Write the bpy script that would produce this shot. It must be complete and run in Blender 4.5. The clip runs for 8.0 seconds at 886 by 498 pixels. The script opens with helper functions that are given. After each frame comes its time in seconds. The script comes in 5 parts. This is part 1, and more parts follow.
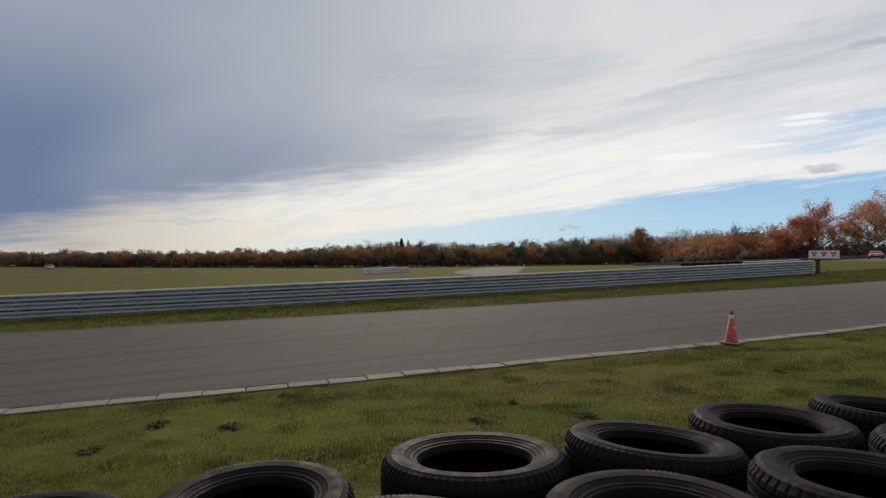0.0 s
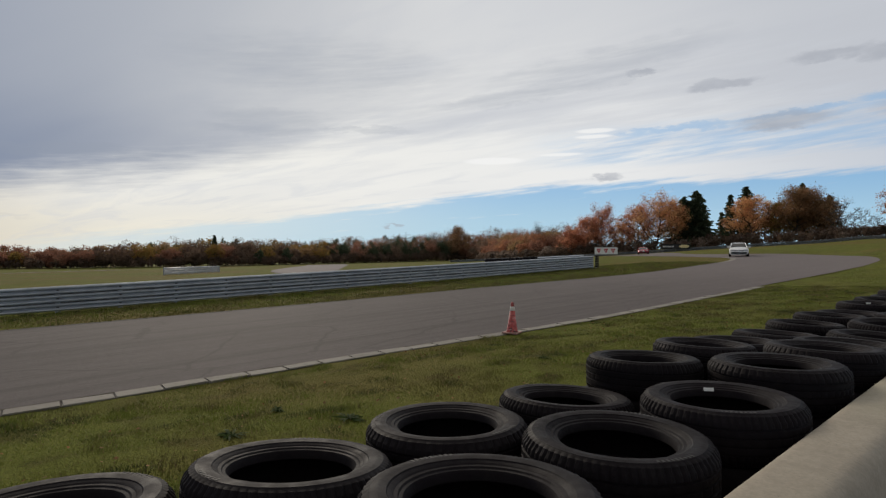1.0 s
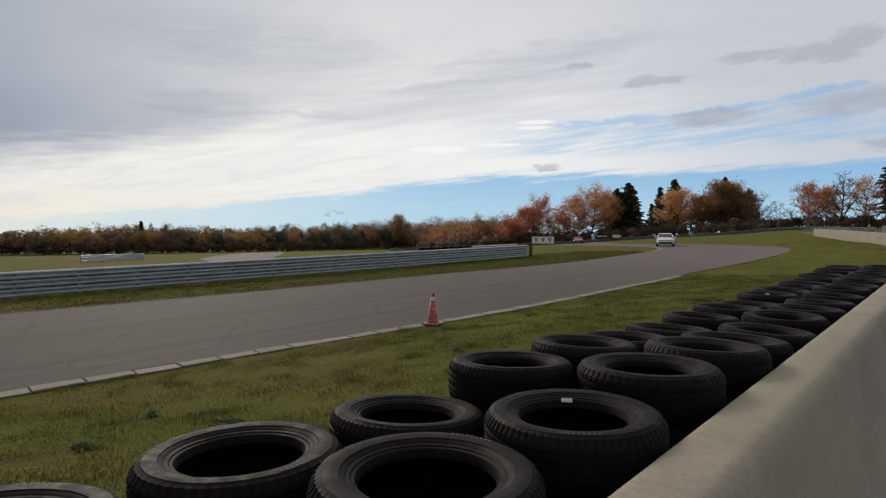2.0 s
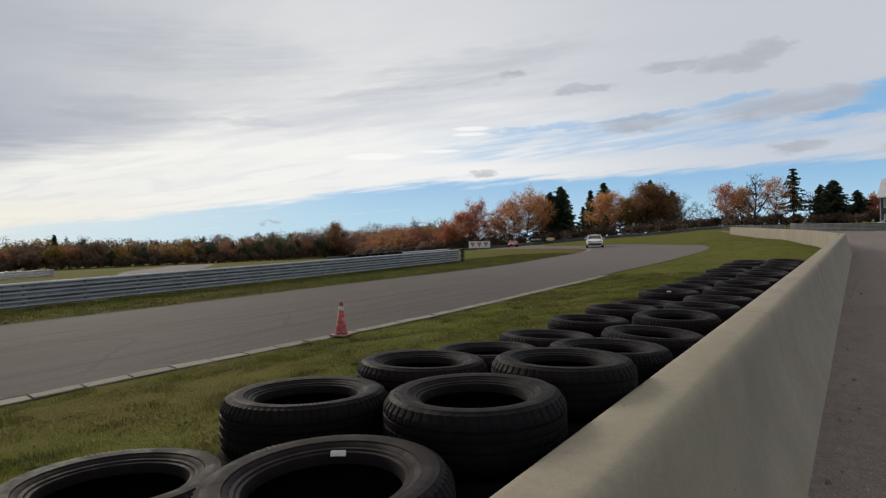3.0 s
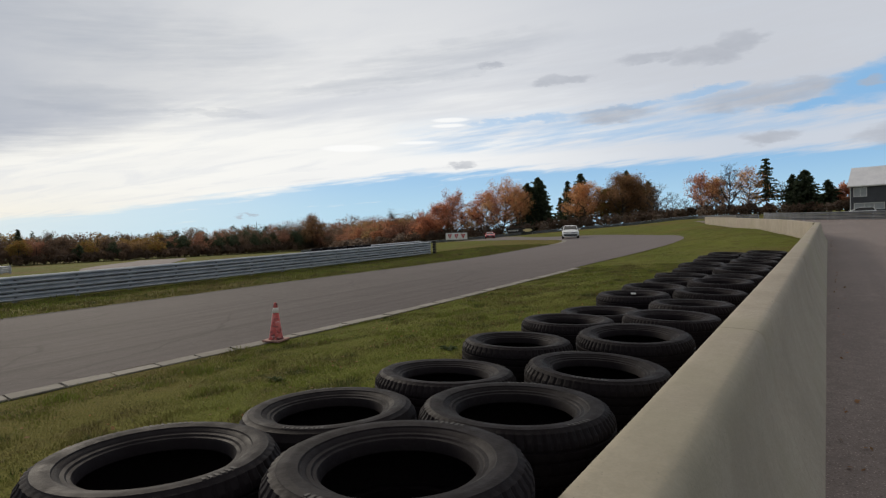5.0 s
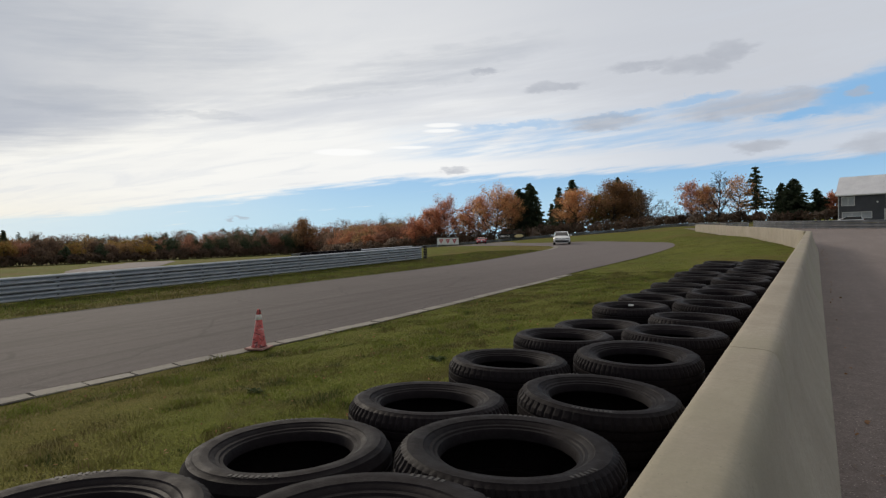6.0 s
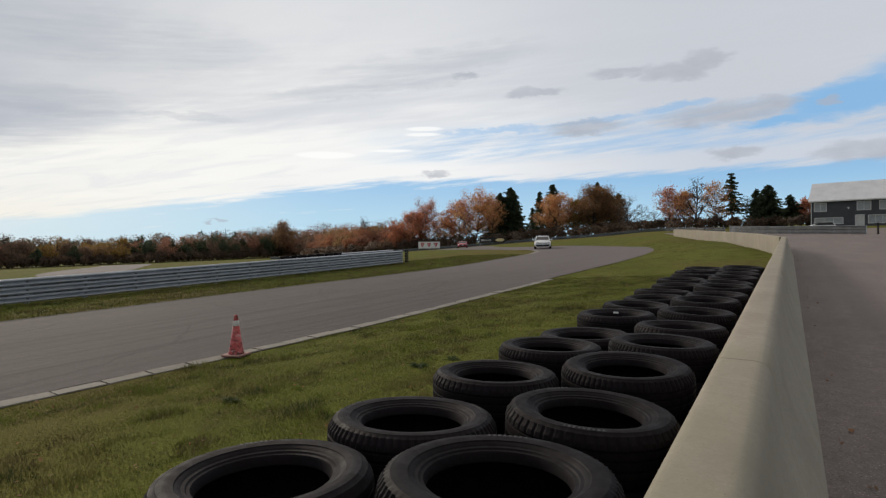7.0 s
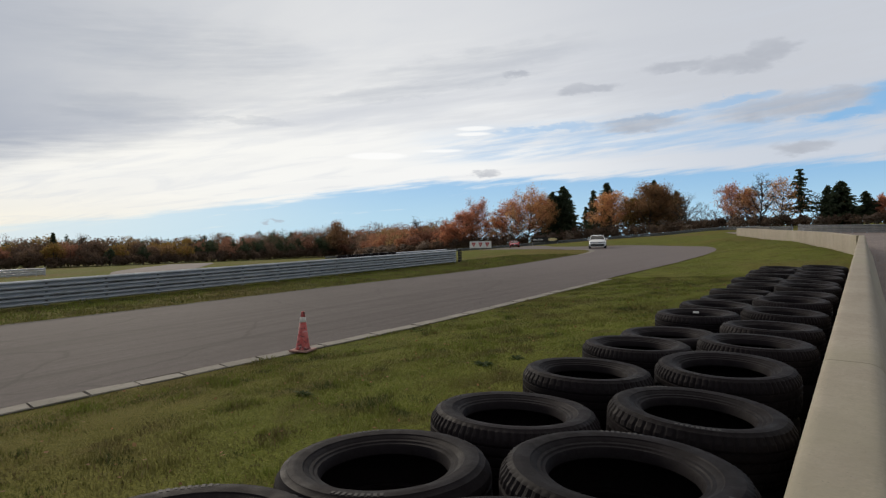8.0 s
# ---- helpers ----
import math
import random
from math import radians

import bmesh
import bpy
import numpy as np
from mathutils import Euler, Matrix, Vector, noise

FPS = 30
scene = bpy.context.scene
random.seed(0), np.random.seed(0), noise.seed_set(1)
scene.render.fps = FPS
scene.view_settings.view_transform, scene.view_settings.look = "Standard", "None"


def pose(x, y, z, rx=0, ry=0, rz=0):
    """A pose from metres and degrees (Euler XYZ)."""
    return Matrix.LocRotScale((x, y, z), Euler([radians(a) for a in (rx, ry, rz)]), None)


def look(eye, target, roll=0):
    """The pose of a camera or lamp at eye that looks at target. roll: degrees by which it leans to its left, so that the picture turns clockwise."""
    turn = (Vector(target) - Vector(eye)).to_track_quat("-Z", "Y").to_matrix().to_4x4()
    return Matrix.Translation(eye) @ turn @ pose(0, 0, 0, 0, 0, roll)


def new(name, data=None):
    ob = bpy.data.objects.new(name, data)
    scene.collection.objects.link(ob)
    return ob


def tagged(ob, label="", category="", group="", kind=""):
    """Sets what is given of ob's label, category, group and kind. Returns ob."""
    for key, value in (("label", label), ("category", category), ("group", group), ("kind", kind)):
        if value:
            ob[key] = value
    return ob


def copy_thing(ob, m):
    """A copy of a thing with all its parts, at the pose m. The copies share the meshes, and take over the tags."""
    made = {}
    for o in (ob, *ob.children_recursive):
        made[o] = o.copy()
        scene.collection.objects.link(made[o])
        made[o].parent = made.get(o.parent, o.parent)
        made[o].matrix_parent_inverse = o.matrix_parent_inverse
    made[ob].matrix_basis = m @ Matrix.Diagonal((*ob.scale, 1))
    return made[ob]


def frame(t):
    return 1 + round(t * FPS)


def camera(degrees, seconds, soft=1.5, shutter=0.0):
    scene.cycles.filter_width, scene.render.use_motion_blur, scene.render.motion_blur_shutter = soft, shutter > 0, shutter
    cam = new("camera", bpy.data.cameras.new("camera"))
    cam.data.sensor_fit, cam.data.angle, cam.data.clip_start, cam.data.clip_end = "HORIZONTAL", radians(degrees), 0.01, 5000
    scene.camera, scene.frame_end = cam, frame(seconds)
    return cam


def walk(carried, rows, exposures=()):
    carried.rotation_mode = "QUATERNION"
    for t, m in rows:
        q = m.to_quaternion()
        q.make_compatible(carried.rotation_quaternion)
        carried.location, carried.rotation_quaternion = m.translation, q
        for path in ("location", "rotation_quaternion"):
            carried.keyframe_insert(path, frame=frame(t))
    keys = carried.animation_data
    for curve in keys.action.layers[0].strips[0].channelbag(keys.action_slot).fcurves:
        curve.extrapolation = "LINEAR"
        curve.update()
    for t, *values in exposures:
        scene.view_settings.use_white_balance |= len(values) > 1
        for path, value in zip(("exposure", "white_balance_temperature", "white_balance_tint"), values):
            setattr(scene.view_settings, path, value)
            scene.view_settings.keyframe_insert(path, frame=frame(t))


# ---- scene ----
cam = camera(77.1, 8.0, 1.3)
PATH = [
    (0, (0.32, -2.17, 2.007), (-1.519, -1.384, 2.019), -0.11),
    (0.5, (0.39, -1.776, 1.982), (-1.272, -0.663, 1.994), -0.29),
    (1, (0.353, -1.349, 1.974), (-1.156, -0.037, 1.975), -0.28),
    (1.2, (0.356, -1.245, 1.98), (-1.088, 0.139, 1.976), 0.12),
    (2.3, (0.371, -0.383, 1.96), (-0.957, 1.112, 1.923), -0.39),
    (2.5, (0.373, -0.17, 1.918), (-0.906, 1.367, 1.898), -0.8),
    (3, (0.417, 0.237, 1.91), (-0.782, 1.838, 1.89), -1.3),
    (3.5, (0.345, 0.659, 1.914), (-0.835, 2.273, 1.882), -1.41),
    (4, (0.314, 1.037, 1.898), (-0.842, 2.669, 1.853), -1.7),
    (4.5, (0.269, 1.332, 1.904), (-0.877, 2.97, 1.849), -1.89),
    (6, (0.05, 1.797, 1.928), (-1.064, 3.458, 1.893), -1.2),
    (6.5, (0.038, 1.86, 1.941), (-1.05, 3.537, 1.914), -1.1),
    (7, (-0.023, 1.879, 1.949), (-1.08, 3.577, 1.926), -1.0),
    (7.5, (-0.097, 1.847, 1.949), (-1.158, 3.543, 1.929), -0.91),
    (8, (-0.181, 1.757, 1.934), (-1.387, 3.352, 1.913), -1.01),
]
walk(cam, [(t, look(e, g, r)) for t, e, g, r in PATH], [(0, -0.04), (0.5, -0.12), (1.0, -0.10), (2.5, -0.02), (3.5, 0.0), (4.5, 0.04), (6.5, 0.05), (8, 0.05)])

# ---- world and light ----
def nodes_of(tree):
    tree.nodes.clear()

    def add(kind, **settings):
        n = tree.nodes.new(kind)
        for key, value in settings.items():
            if key in n.inputs:
                n.inputs[key].default_value = value
        return n
    return add


def build_world():
    world = bpy.data.worlds.new("sky")
    scene.world = world
    world.use_nodes = True
    t = world.node_tree
    t.nodes.clear()
    link = t.links.new

    def val(socket, v):
        if isinstance(v, (int, float)):
            socket.default_value = v
        else:
            link(v, socket)

    def m(op, a, b=0.0, c=0.0, clamp=False):
        n = t.nodes.new("ShaderNodeMath")
        n.operation, n.use_clamp = op, clamp
        val(n.inputs[0], a), val(n.inputs[1], b), val(n.inputs[2], c)
        return n.outputs[0]

    def ramp(v, a, b):
        n = t.nodes.new("ShaderNodeMapRange")
        n.interpolation_type = "SMOOTHSTEP"
        val(n.inputs[0], v)
        n.inputs[1].default_value, n.inputs[2].default_value = a, b
        return n.outputs[0]

    def mix(f, a, b):
        n = t.nodes.new("ShaderNodeMix")
        n.data_type = "RGBA"
        val(n.inputs[0], f)
        for s, v in ((n.inputs[6], a), (n.inputs[7], b)):
            if isinstance(v, tuple):
                s.default_value = (*v, 1)
            else:
                link(v, s)
        return n.outputs[2]

    def noise_at(vec, scale, detail, rough=0.55, warp=0.0):
        n = t.nodes.new("ShaderNodeTexNoise")
        link(vec, n.inputs["Vector"])
        n.inputs["Scale"].default_value, n.inputs["Detail"].default_value = scale, detail
        n.inputs["Roughness"].default_value, n.inputs["Distortion"].default_value = rough, warp
        return n.outputs["Fac"]

    def vec(x, y, z=0.0):
        n = t.nodes.new("ShaderNodeCombineXYZ")
        val(n.inputs[0], x), val(n.inputs[1], y), val(n.inputs[2], z)
        return n.outputs[0]

    co = t.nodes.new("ShaderNodeTexCoord").outputs["Generated"]
    sep = t.nodes.new("ShaderNodeSeparateXYZ")
    link(co, sep.inputs[0])
    dx, dy, dz = sep.outputs
    deg = 180 / math.pi
    az = m("MULTIPLY", m("ARCTAN2", m("MULTIPLY", dx, -1.0), dy), deg)   # degrees to the left of the wall's line
    el = m("MULTIPLY", m("ARCSINE", dz), deg)
    # the cloud deck as a plane overhead, its streaks along one wind direction
    up = m("ADD", m("MAXIMUM", dz, 0.0), 0.10)
    px, py = m("DIVIDE", dx, up), m("DIVIDE", dy, up)
    along = m("ADD", m("MULTIPLY", px, -0.97), m("MULTIPLY", py, -0.24))
    across = m("ADD", m("MULTIPLY", px, -0.24), m("MULTIPLY", py, 0.97))
    streak = noise_at(vec(m("MULTIPLY", along, 0.28), across), 1.1, 6, 0.55, 0.5)
    broad = noise_at(vec(m("MULTIPLY", along, 0.45), across, 3.0), 0.45, 4, 0.5, 0.4)
    fine = noise_at(vec(m("MULTIPLY", along, 0.35), across, 7.0), 3.2, 5, 0.6, 0.6)
    wob = m("SUBTRACT", streak, 0.5)
    wob2 = m("SUBTRACT", broad, 0.5)

    sky = t.nodes.new("ShaderNodeTexSky")
    sky.sky_type, sky.sun_disc = "NISHITA", False
    sky.sun_elevation, sky.sun_rotation = radians(SUN_EL), radians(-SUN_AZ)
    sky.air_density, sky.dust_density, sky.ozone_density = 1.0, 0.6, 2.0
    blue = t.nodes.new("ShaderNodeVectorMath")
    blue.operation = "SCALE"
    link(sky.outputs[0], blue.inputs[0])
    blue.inputs[3].default_value = SKY_STRENGTH
    clear = mix(0.8, blue.outputs[0], (0.125, 0.37, 0.76))
    clear = mix(m("ADD", 0.28, m("MULTIPLY", ramp(el, 7.5, 0.5), 0.62)), clear, (0.46, 0.70, 0.83))
    clear = mix(m("MULTIPLY", ramp(az, 40.0, 75.0), 0.55), clear, (0.72, 0.80, 0.82))

    # ragged edges for the single clouds
    fray = vec(m("MULTIPLY", az, 0.30), m("MULTIPLY", el, 0.85), 2.0)
    fa = m("SUBTRACT", noise_at(fray, 1.0, 5, 0.6), 0.5)
    fe = m("SUBTRACT", noise_at(vec(m("MULTIPLY", az, 0.34), m("MULTIPLY", el, 0.9), 9.0), 1.0, 5, 0.6), 0.5)
    wisp = m("SUBTRACT", noise_at(vec(m("MULTIPLY", az, 0.16), m("MULTIPLY", m("ADD", el, m("MULTIPLY", az, 0.09)), 1.7), 5.0), 1.0, 5, 0.6), 0.5)
    raz, rel = m("ADD", az, m("MULTIPLY", fa, 5.0)), m("ADD", el, m("MULTIPLY", fe, 1.9))

    def cloudlet(az0, el0, wide, high, edge=0.8, lean=0.0, rough=True):
        """One cloud round a bearing and elevation, in degrees: 1 in its heart, 0 outside."""
        u = m("SUBTRACT", raz if rough else az, az0)
        v = m("SUBTRACT", rel if rough else el, el0)
        if lean:
            v = m("SUBTRACT", v, m("MULTIPLY", u, lean))
        u, v = m("MULTIPLY", u, 1 / wide), m("MULTIPLY", v, 1 / high)
        d = m("ADD", m("MULTIPLY", u, u), m("MULTIPLY", v, v))
        return ramp(d, 1.0 + edge, 1.0 - edge)

    def several(rows):
        total = 0.0
        for r in rows:
            total = m("MAXIMUM", total, cloudlet(*r))
        return total

    # white sheet, darkening into a grey deck that covers the far side
    edge = m("ADD", m("MULTIPLY", az, -0.265), 28.2)                      # elevation of the deck's rim over each bearing
    over = m("ADD", m("SUBTRACT", el, edge), m("ADD", m("MULTIPLY", wob2, 8.0), m("MULTIPLY", wisp, 4.0)))
    dark = m("MULTIPLY", ramp(over, -2.0, 2.6), ramp(az, 44.0, 84.0))
    grey = m("MULTIPLY", ramp(m("ADD", el, m("ADD", m("MULTIPLY", wob2, 20.0), m("ADD", m("MULTIPLY", wisp, 7.0), m("MULTIPLY", wob, 16.0)))), 9.0, 19.0), m("ADD", m("MULTIPLY", ramp(az, 50.0, 5.0), 0.30), 0.5))
    white = mix(ramp(az, 25.0, 85.0), (0.885, 0.89, 0.885), (0.93, 0.915, 0.86))
    white = mix(m("MULTIPLY", ramp(az, 34.0, 4.0), 0.95), white, (0.56, 0.61, 0.69))
    glow = m("MULTIPLY", ramp(el, 7.0, 0.5), ramp(az, 38.0, 90.0))
    white = mix(glow, white, (0.88, 0.83, 0.70))
    white = mix(m("MULTIPLY", ramp(az, 78.0, 104.0), ramp(el, 9.0, 3.0)), white, (0.60, 0.55, 0.47))
    soft = mix(m("MULTIPLY", ramp(streak, 0.42, 0.62), m("ADD", m("MULTIPLY", ramp(el, 7.0, 12.0), 0.36), 0.12)), white, (0.57, 0.605, 0.68))
    soft = mix(m("MULTIPLY", ramp(fine, 0.46, 0.68), 0.30), soft, (0.62, 0.655, 0.72))
    soft = mix(grey, soft, (0.555, 0.575, 0.62))
    deep = m("MULTIPLY", ramp(m("ADD", az, m("MULTIPLY", wob2, 50.0)), 68.0, 104.0), m("ADD", m("MULTIPLY", ramp(el, 22.0, 9.0), 0.62), 0.38))
    deck = mix(deep, (0.445, 0.475, 0.535), (0.155, 0.21, 0.335))
    cloud = mix(dark, soft, deck)
    smears = several([(66.5, 12.8, 5.0, 0.9, 0.9), (82.0, 8.6, 7.0, 0.5, 0.9, -0.03), (67.0, 11.7, 5.0, 0.5, 0.9), (39.0, 15.5, 11.0, 0.7, 1.0, -0.11), (33.0, 17.8, 10.0, 1.2, 1.0, -0.12),
                      (57.0, 12.0, 5.0, 0.35, 0.9), (101.7, 0.75, 1.8, 0.2, 0.8), (92.0, 3.0, 5.0, 0.16, 0.9), (62.0, 18.0, 12.0, 2.4, 1.0)])
    cloud = mix(m("MULTIPLY", smears, m("ADD", 0.24, m("MULTIPLY", wisp, 0.5))), cloud, (0.32, 0.36, 0.43))
    cloud = mix(m("MULTIPLY", ramp(el, 24.0, 50.0), 0.85), cloud, (0.60, 0.565, 0.52))
    away = m("MAXIMUM", ramp(az, -14.0, -50.0), ramp(az, 118.0, 150.0))
    cloud = mix(m("MULTIPLY", away, 0.85), cloud, (0.36, 0.355, 0.35))

    # clear gaps: a band along the horizon and a torn one above it
    low = m("SUBTRACT", 6.3, m("MULTIPLY", m("MAXIMUM", m("SUBTRACT", az, 38.0), 0.0), 0.115))
    b1 = ramp(m("ADD", m("SUBTRACT", el, low), m("ADD", m("MULTIPLY", wob, 1.2), m("MULTIPLY", wisp, 2.4))), 0.45, -0.55)
    b1 = m("MULTIPLY", b1, m("SUBTRACT", 1.0, m("MULTIPLY", ramp(wisp, 0.10, 0.26), 0.55)))
    veil = m("MULTIPLY", m("MULTIPLY", ramp(el, 7.6, 8.8), ramp(m("ADD", el, m("MULTIPLY", az, 0.02)), 12.9, 11.4)), ramp(az, 43.0, 30.0))
    veil = m("MULTIPLY", veil, ramp(m("ADD", wisp, m("MULTIPLY", wob, 0.5)), 0.24, -0.22))
    rents = several([(26.5, 11.2, 5.5, 0.34, 1.0, -0.02), (17.0, 11.6, 5.0, 0.26, 1.0, -0.05), (9.3, 12.3, 3.2, 0.34, 0.9, -0.06)])
    torn = several([(-4.4, 11.3, 5.0, 1.5, 0.7, -0.10), (-13.0, 12.0, 8.0, 2.4, 0.8), (0.6, 10.1, 3.5, 0.5, 0.9, -0.1)])
    gap = m("MAXIMUM", m("MULTIPLY", b1, 0.95), m("MAXIMUM", m("MULTIPLY", veil, 0.58), m("MAXIMUM", m("MULTIPLY", rents, 0.62), m("MULTIPLY", torn, 0.95))))
    gap = m("MULTIPLY", gap, ramp(az, 100.0, 62.0))
    full = mix(gap, cloud, clear)

    # bright lens clouds and small grey heaps drifting below the sheet
    lens = several([(43.7, 8.95, 2.9, 0.34, 0.5, 0.0, False), (33.6, 11.55, 1.8, 0.22, 0.6, 0.0, False), (33.8, 11.0, 1.7, 0.18, 0.6, 0.0, False), (37.0, 9.4, 2.0, 0.15, 0.8, 0.0, False)])
    full = mix(m("MULTIPLY", lens, 0.75), full, (0.97, 0.97, 0.96))
    puff = several([(13.8, 15.9, 3.0, 0.50), (9.0, 15.4, 2.6, 0.85), (6.2, 16.1, 2.0, 0.80), (22.5, 14.7, 2.6, 0.45), (17.2, 11.1, 3.6, 0.75), (5.0, 11.2, 5.0, 0.95), (1.5, 11.6, 2.6, 0.6),
                    (32.7, 6.95, 1.25, 0.30), (4.0, 7.8, 2.4, 0.55), (-5.2, 6.9, 3.4, 0.85), (29.0, 16.6, 1.6, 0.4), (54.0, 2.4, 1.0, 0.14), (-3.2, 11.3, 0.8, 0.35)])
    body = m("ADD", 0.62, m("MULTIPLY", fe, 0.9))
    full = mix(m("MULTIPLY", puff, m("MINIMUM", m("MAXIMUM", body, 0.4), 0.85)), full, (0.40, 0.425, 0.48))

    ground = mix(ramp(el, -0.3, -2.0), full, (0.10, 0.10, 0.08))
    bg = t.nodes.new("ShaderNodeBackground")
    link(ground, bg.inputs[0])
    bg.inputs[1].default_value = 1.0
    out = t.nodes.new("ShaderNodeOutputWorld")
    link(bg.outputs[0], out.inputs[0])


SUN_EL, SUN_AZ, SKY_STRENGTH = 20.0, 72.0, 0.10
build_world()
sun = new("sun", bpy.data.lights.new("sun", "SUN"))
sun.data.energy, sun.data.angle, sun.data.color = 1.9, radians(16), (1.0, 0.89, 0.74)
sun.matrix_world = look((0, 0, 60), Vector((0, 0, 60)) - Vector((
    -math.sin(radians(SUN_AZ)) * math.cos(radians(SUN_EL + 6)), math.cos(radians(SUN_AZ)) * math.cos(radians(SUN_EL + 6)), math.sin(radians(SUN_EL + 6)))))


# ---- materials ----
def material(name, build, rough=0.8, metal=0.0, spec=0.5):
    """build(n, link, m, co) returns colour, bump height, bump strength and, if it varies, roughness."""
    mat = bpy.data.materials.new(name)
    mat.use_nodes = True
    t = mat.node_tree
    bsdf = t.nodes["Principled BSDF"]
    bsdf.inputs["Roughness"].default_value, bsdf.inputs["Metallic"].default_value = rough, metal
    bsdf.inputs["Specular IOR Level"].default_value = spec
    h = Nodes(t)
    col, bump, strength, dist, rough_out = build(h)
    if isinstance(col, tuple):
        bsdf.inputs["Base Color"].default_value = (*col, 1)
    else:
        t.links.new(col, bsdf.inputs["Base Color"])
    if bump is not None:
        b = t.nodes.new("ShaderNodeBump")
        b.inputs["Strength"].default_value, b.inputs["Distance"].default_value = strength, dist
        t.links.new(bump, b.inputs["Height"])
        t.links.new(b.outputs[0], bsdf.inputs["Normal"])
    if rough_out is not None:
        t.links.new(rough_out, bsdf.inputs["Roughness"])
    return mat


class Nodes:
    def __init__(self, t):
        self.t = t
        self.link = t.links.new
        self.object = t.nodes.new("ShaderNodeTexCoord").outputs["Object"]
        self.world = t.nodes.new("ShaderNodeNewGeometry").outputs["Position"]
        self.island = t.nodes.new("ShaderNodeNewGeometry").outputs["Random Per Island"]
        self.random = t.nodes.new("ShaderNodeObjectInfo").outputs["Random"]

    def put(self, socket, v):
        if isinstance(v, tuple):
            socket.default_value = (*v, 1) if len(socket.default_value) == 4 else v
        elif isinstance(v, (int, float)):
            socket.default_value = v
        else:
            self.link(v, socket)

    def noise(self, scale, detail=4, co=None, rough=0.55, warp=0.0):
        n = self.t.nodes.new("ShaderNodeTexNoise")
        self.link(co or self.world, n.inputs["Vector"])
        n.inputs["Scale"].default_value, n.inputs["Detail"].default_value = scale, detail
        n.inputs["Roughness"].default_value, n.inputs["Distortion"].default_value = rough, warp
        return n.outputs["Fac"]

    def cells(self, scale, co=None, feature="F1", out="Distance"):
        n = self.t.nodes.new("ShaderNodeTexVoronoi")
        n.feature = feature
        self.link(co or self.world, n.inputs["Vector"])
        n.inputs["Scale"].default_value = scale
        return n.outputs[out]

    def stretch(self, x, y, z, co=None, turn=0.0):
        n = self.t.nodes.new("ShaderNodeMapping")
        self.link(co or self.world, n.inputs["Vector"])
        n.inputs["Scale"].default_value = (x, y, z)
        n.inputs["Rotation"].default_value = (0, 0, radians(turn))
        return n.outputs[0]

    def ramp(self, v, a, b, lo=0.0, hi=1.0):
        n = self.t.nodes.new("ShaderNodeMapRange")
        n.interpolation_type = "SMOOTHSTEP"
        self.put(n.inputs[0], v)
        for i, k in enumerate((a, b, lo, hi)):
            n.inputs[1 + i].default_value = k
        return n.outputs[0]

    def mix(self, f, a, b, blend="MIX"):
        n = self.t.nodes.new("ShaderNodeMix")
        n.data_type, n.blend_type = "RGBA", blend
        self.put(n.inputs[0], f), self.put(n.inputs[6], a), self.put(n.inputs[7], b)
        return n.outputs[2]

    def m(self, op, a, b=0.0):
        n = self.t.nodes.new("ShaderNodeMath")
        n.operation = op
        self.put(n.inputs[0], a), self.put(n.inputs[1], b)
        return n.outputs[0]


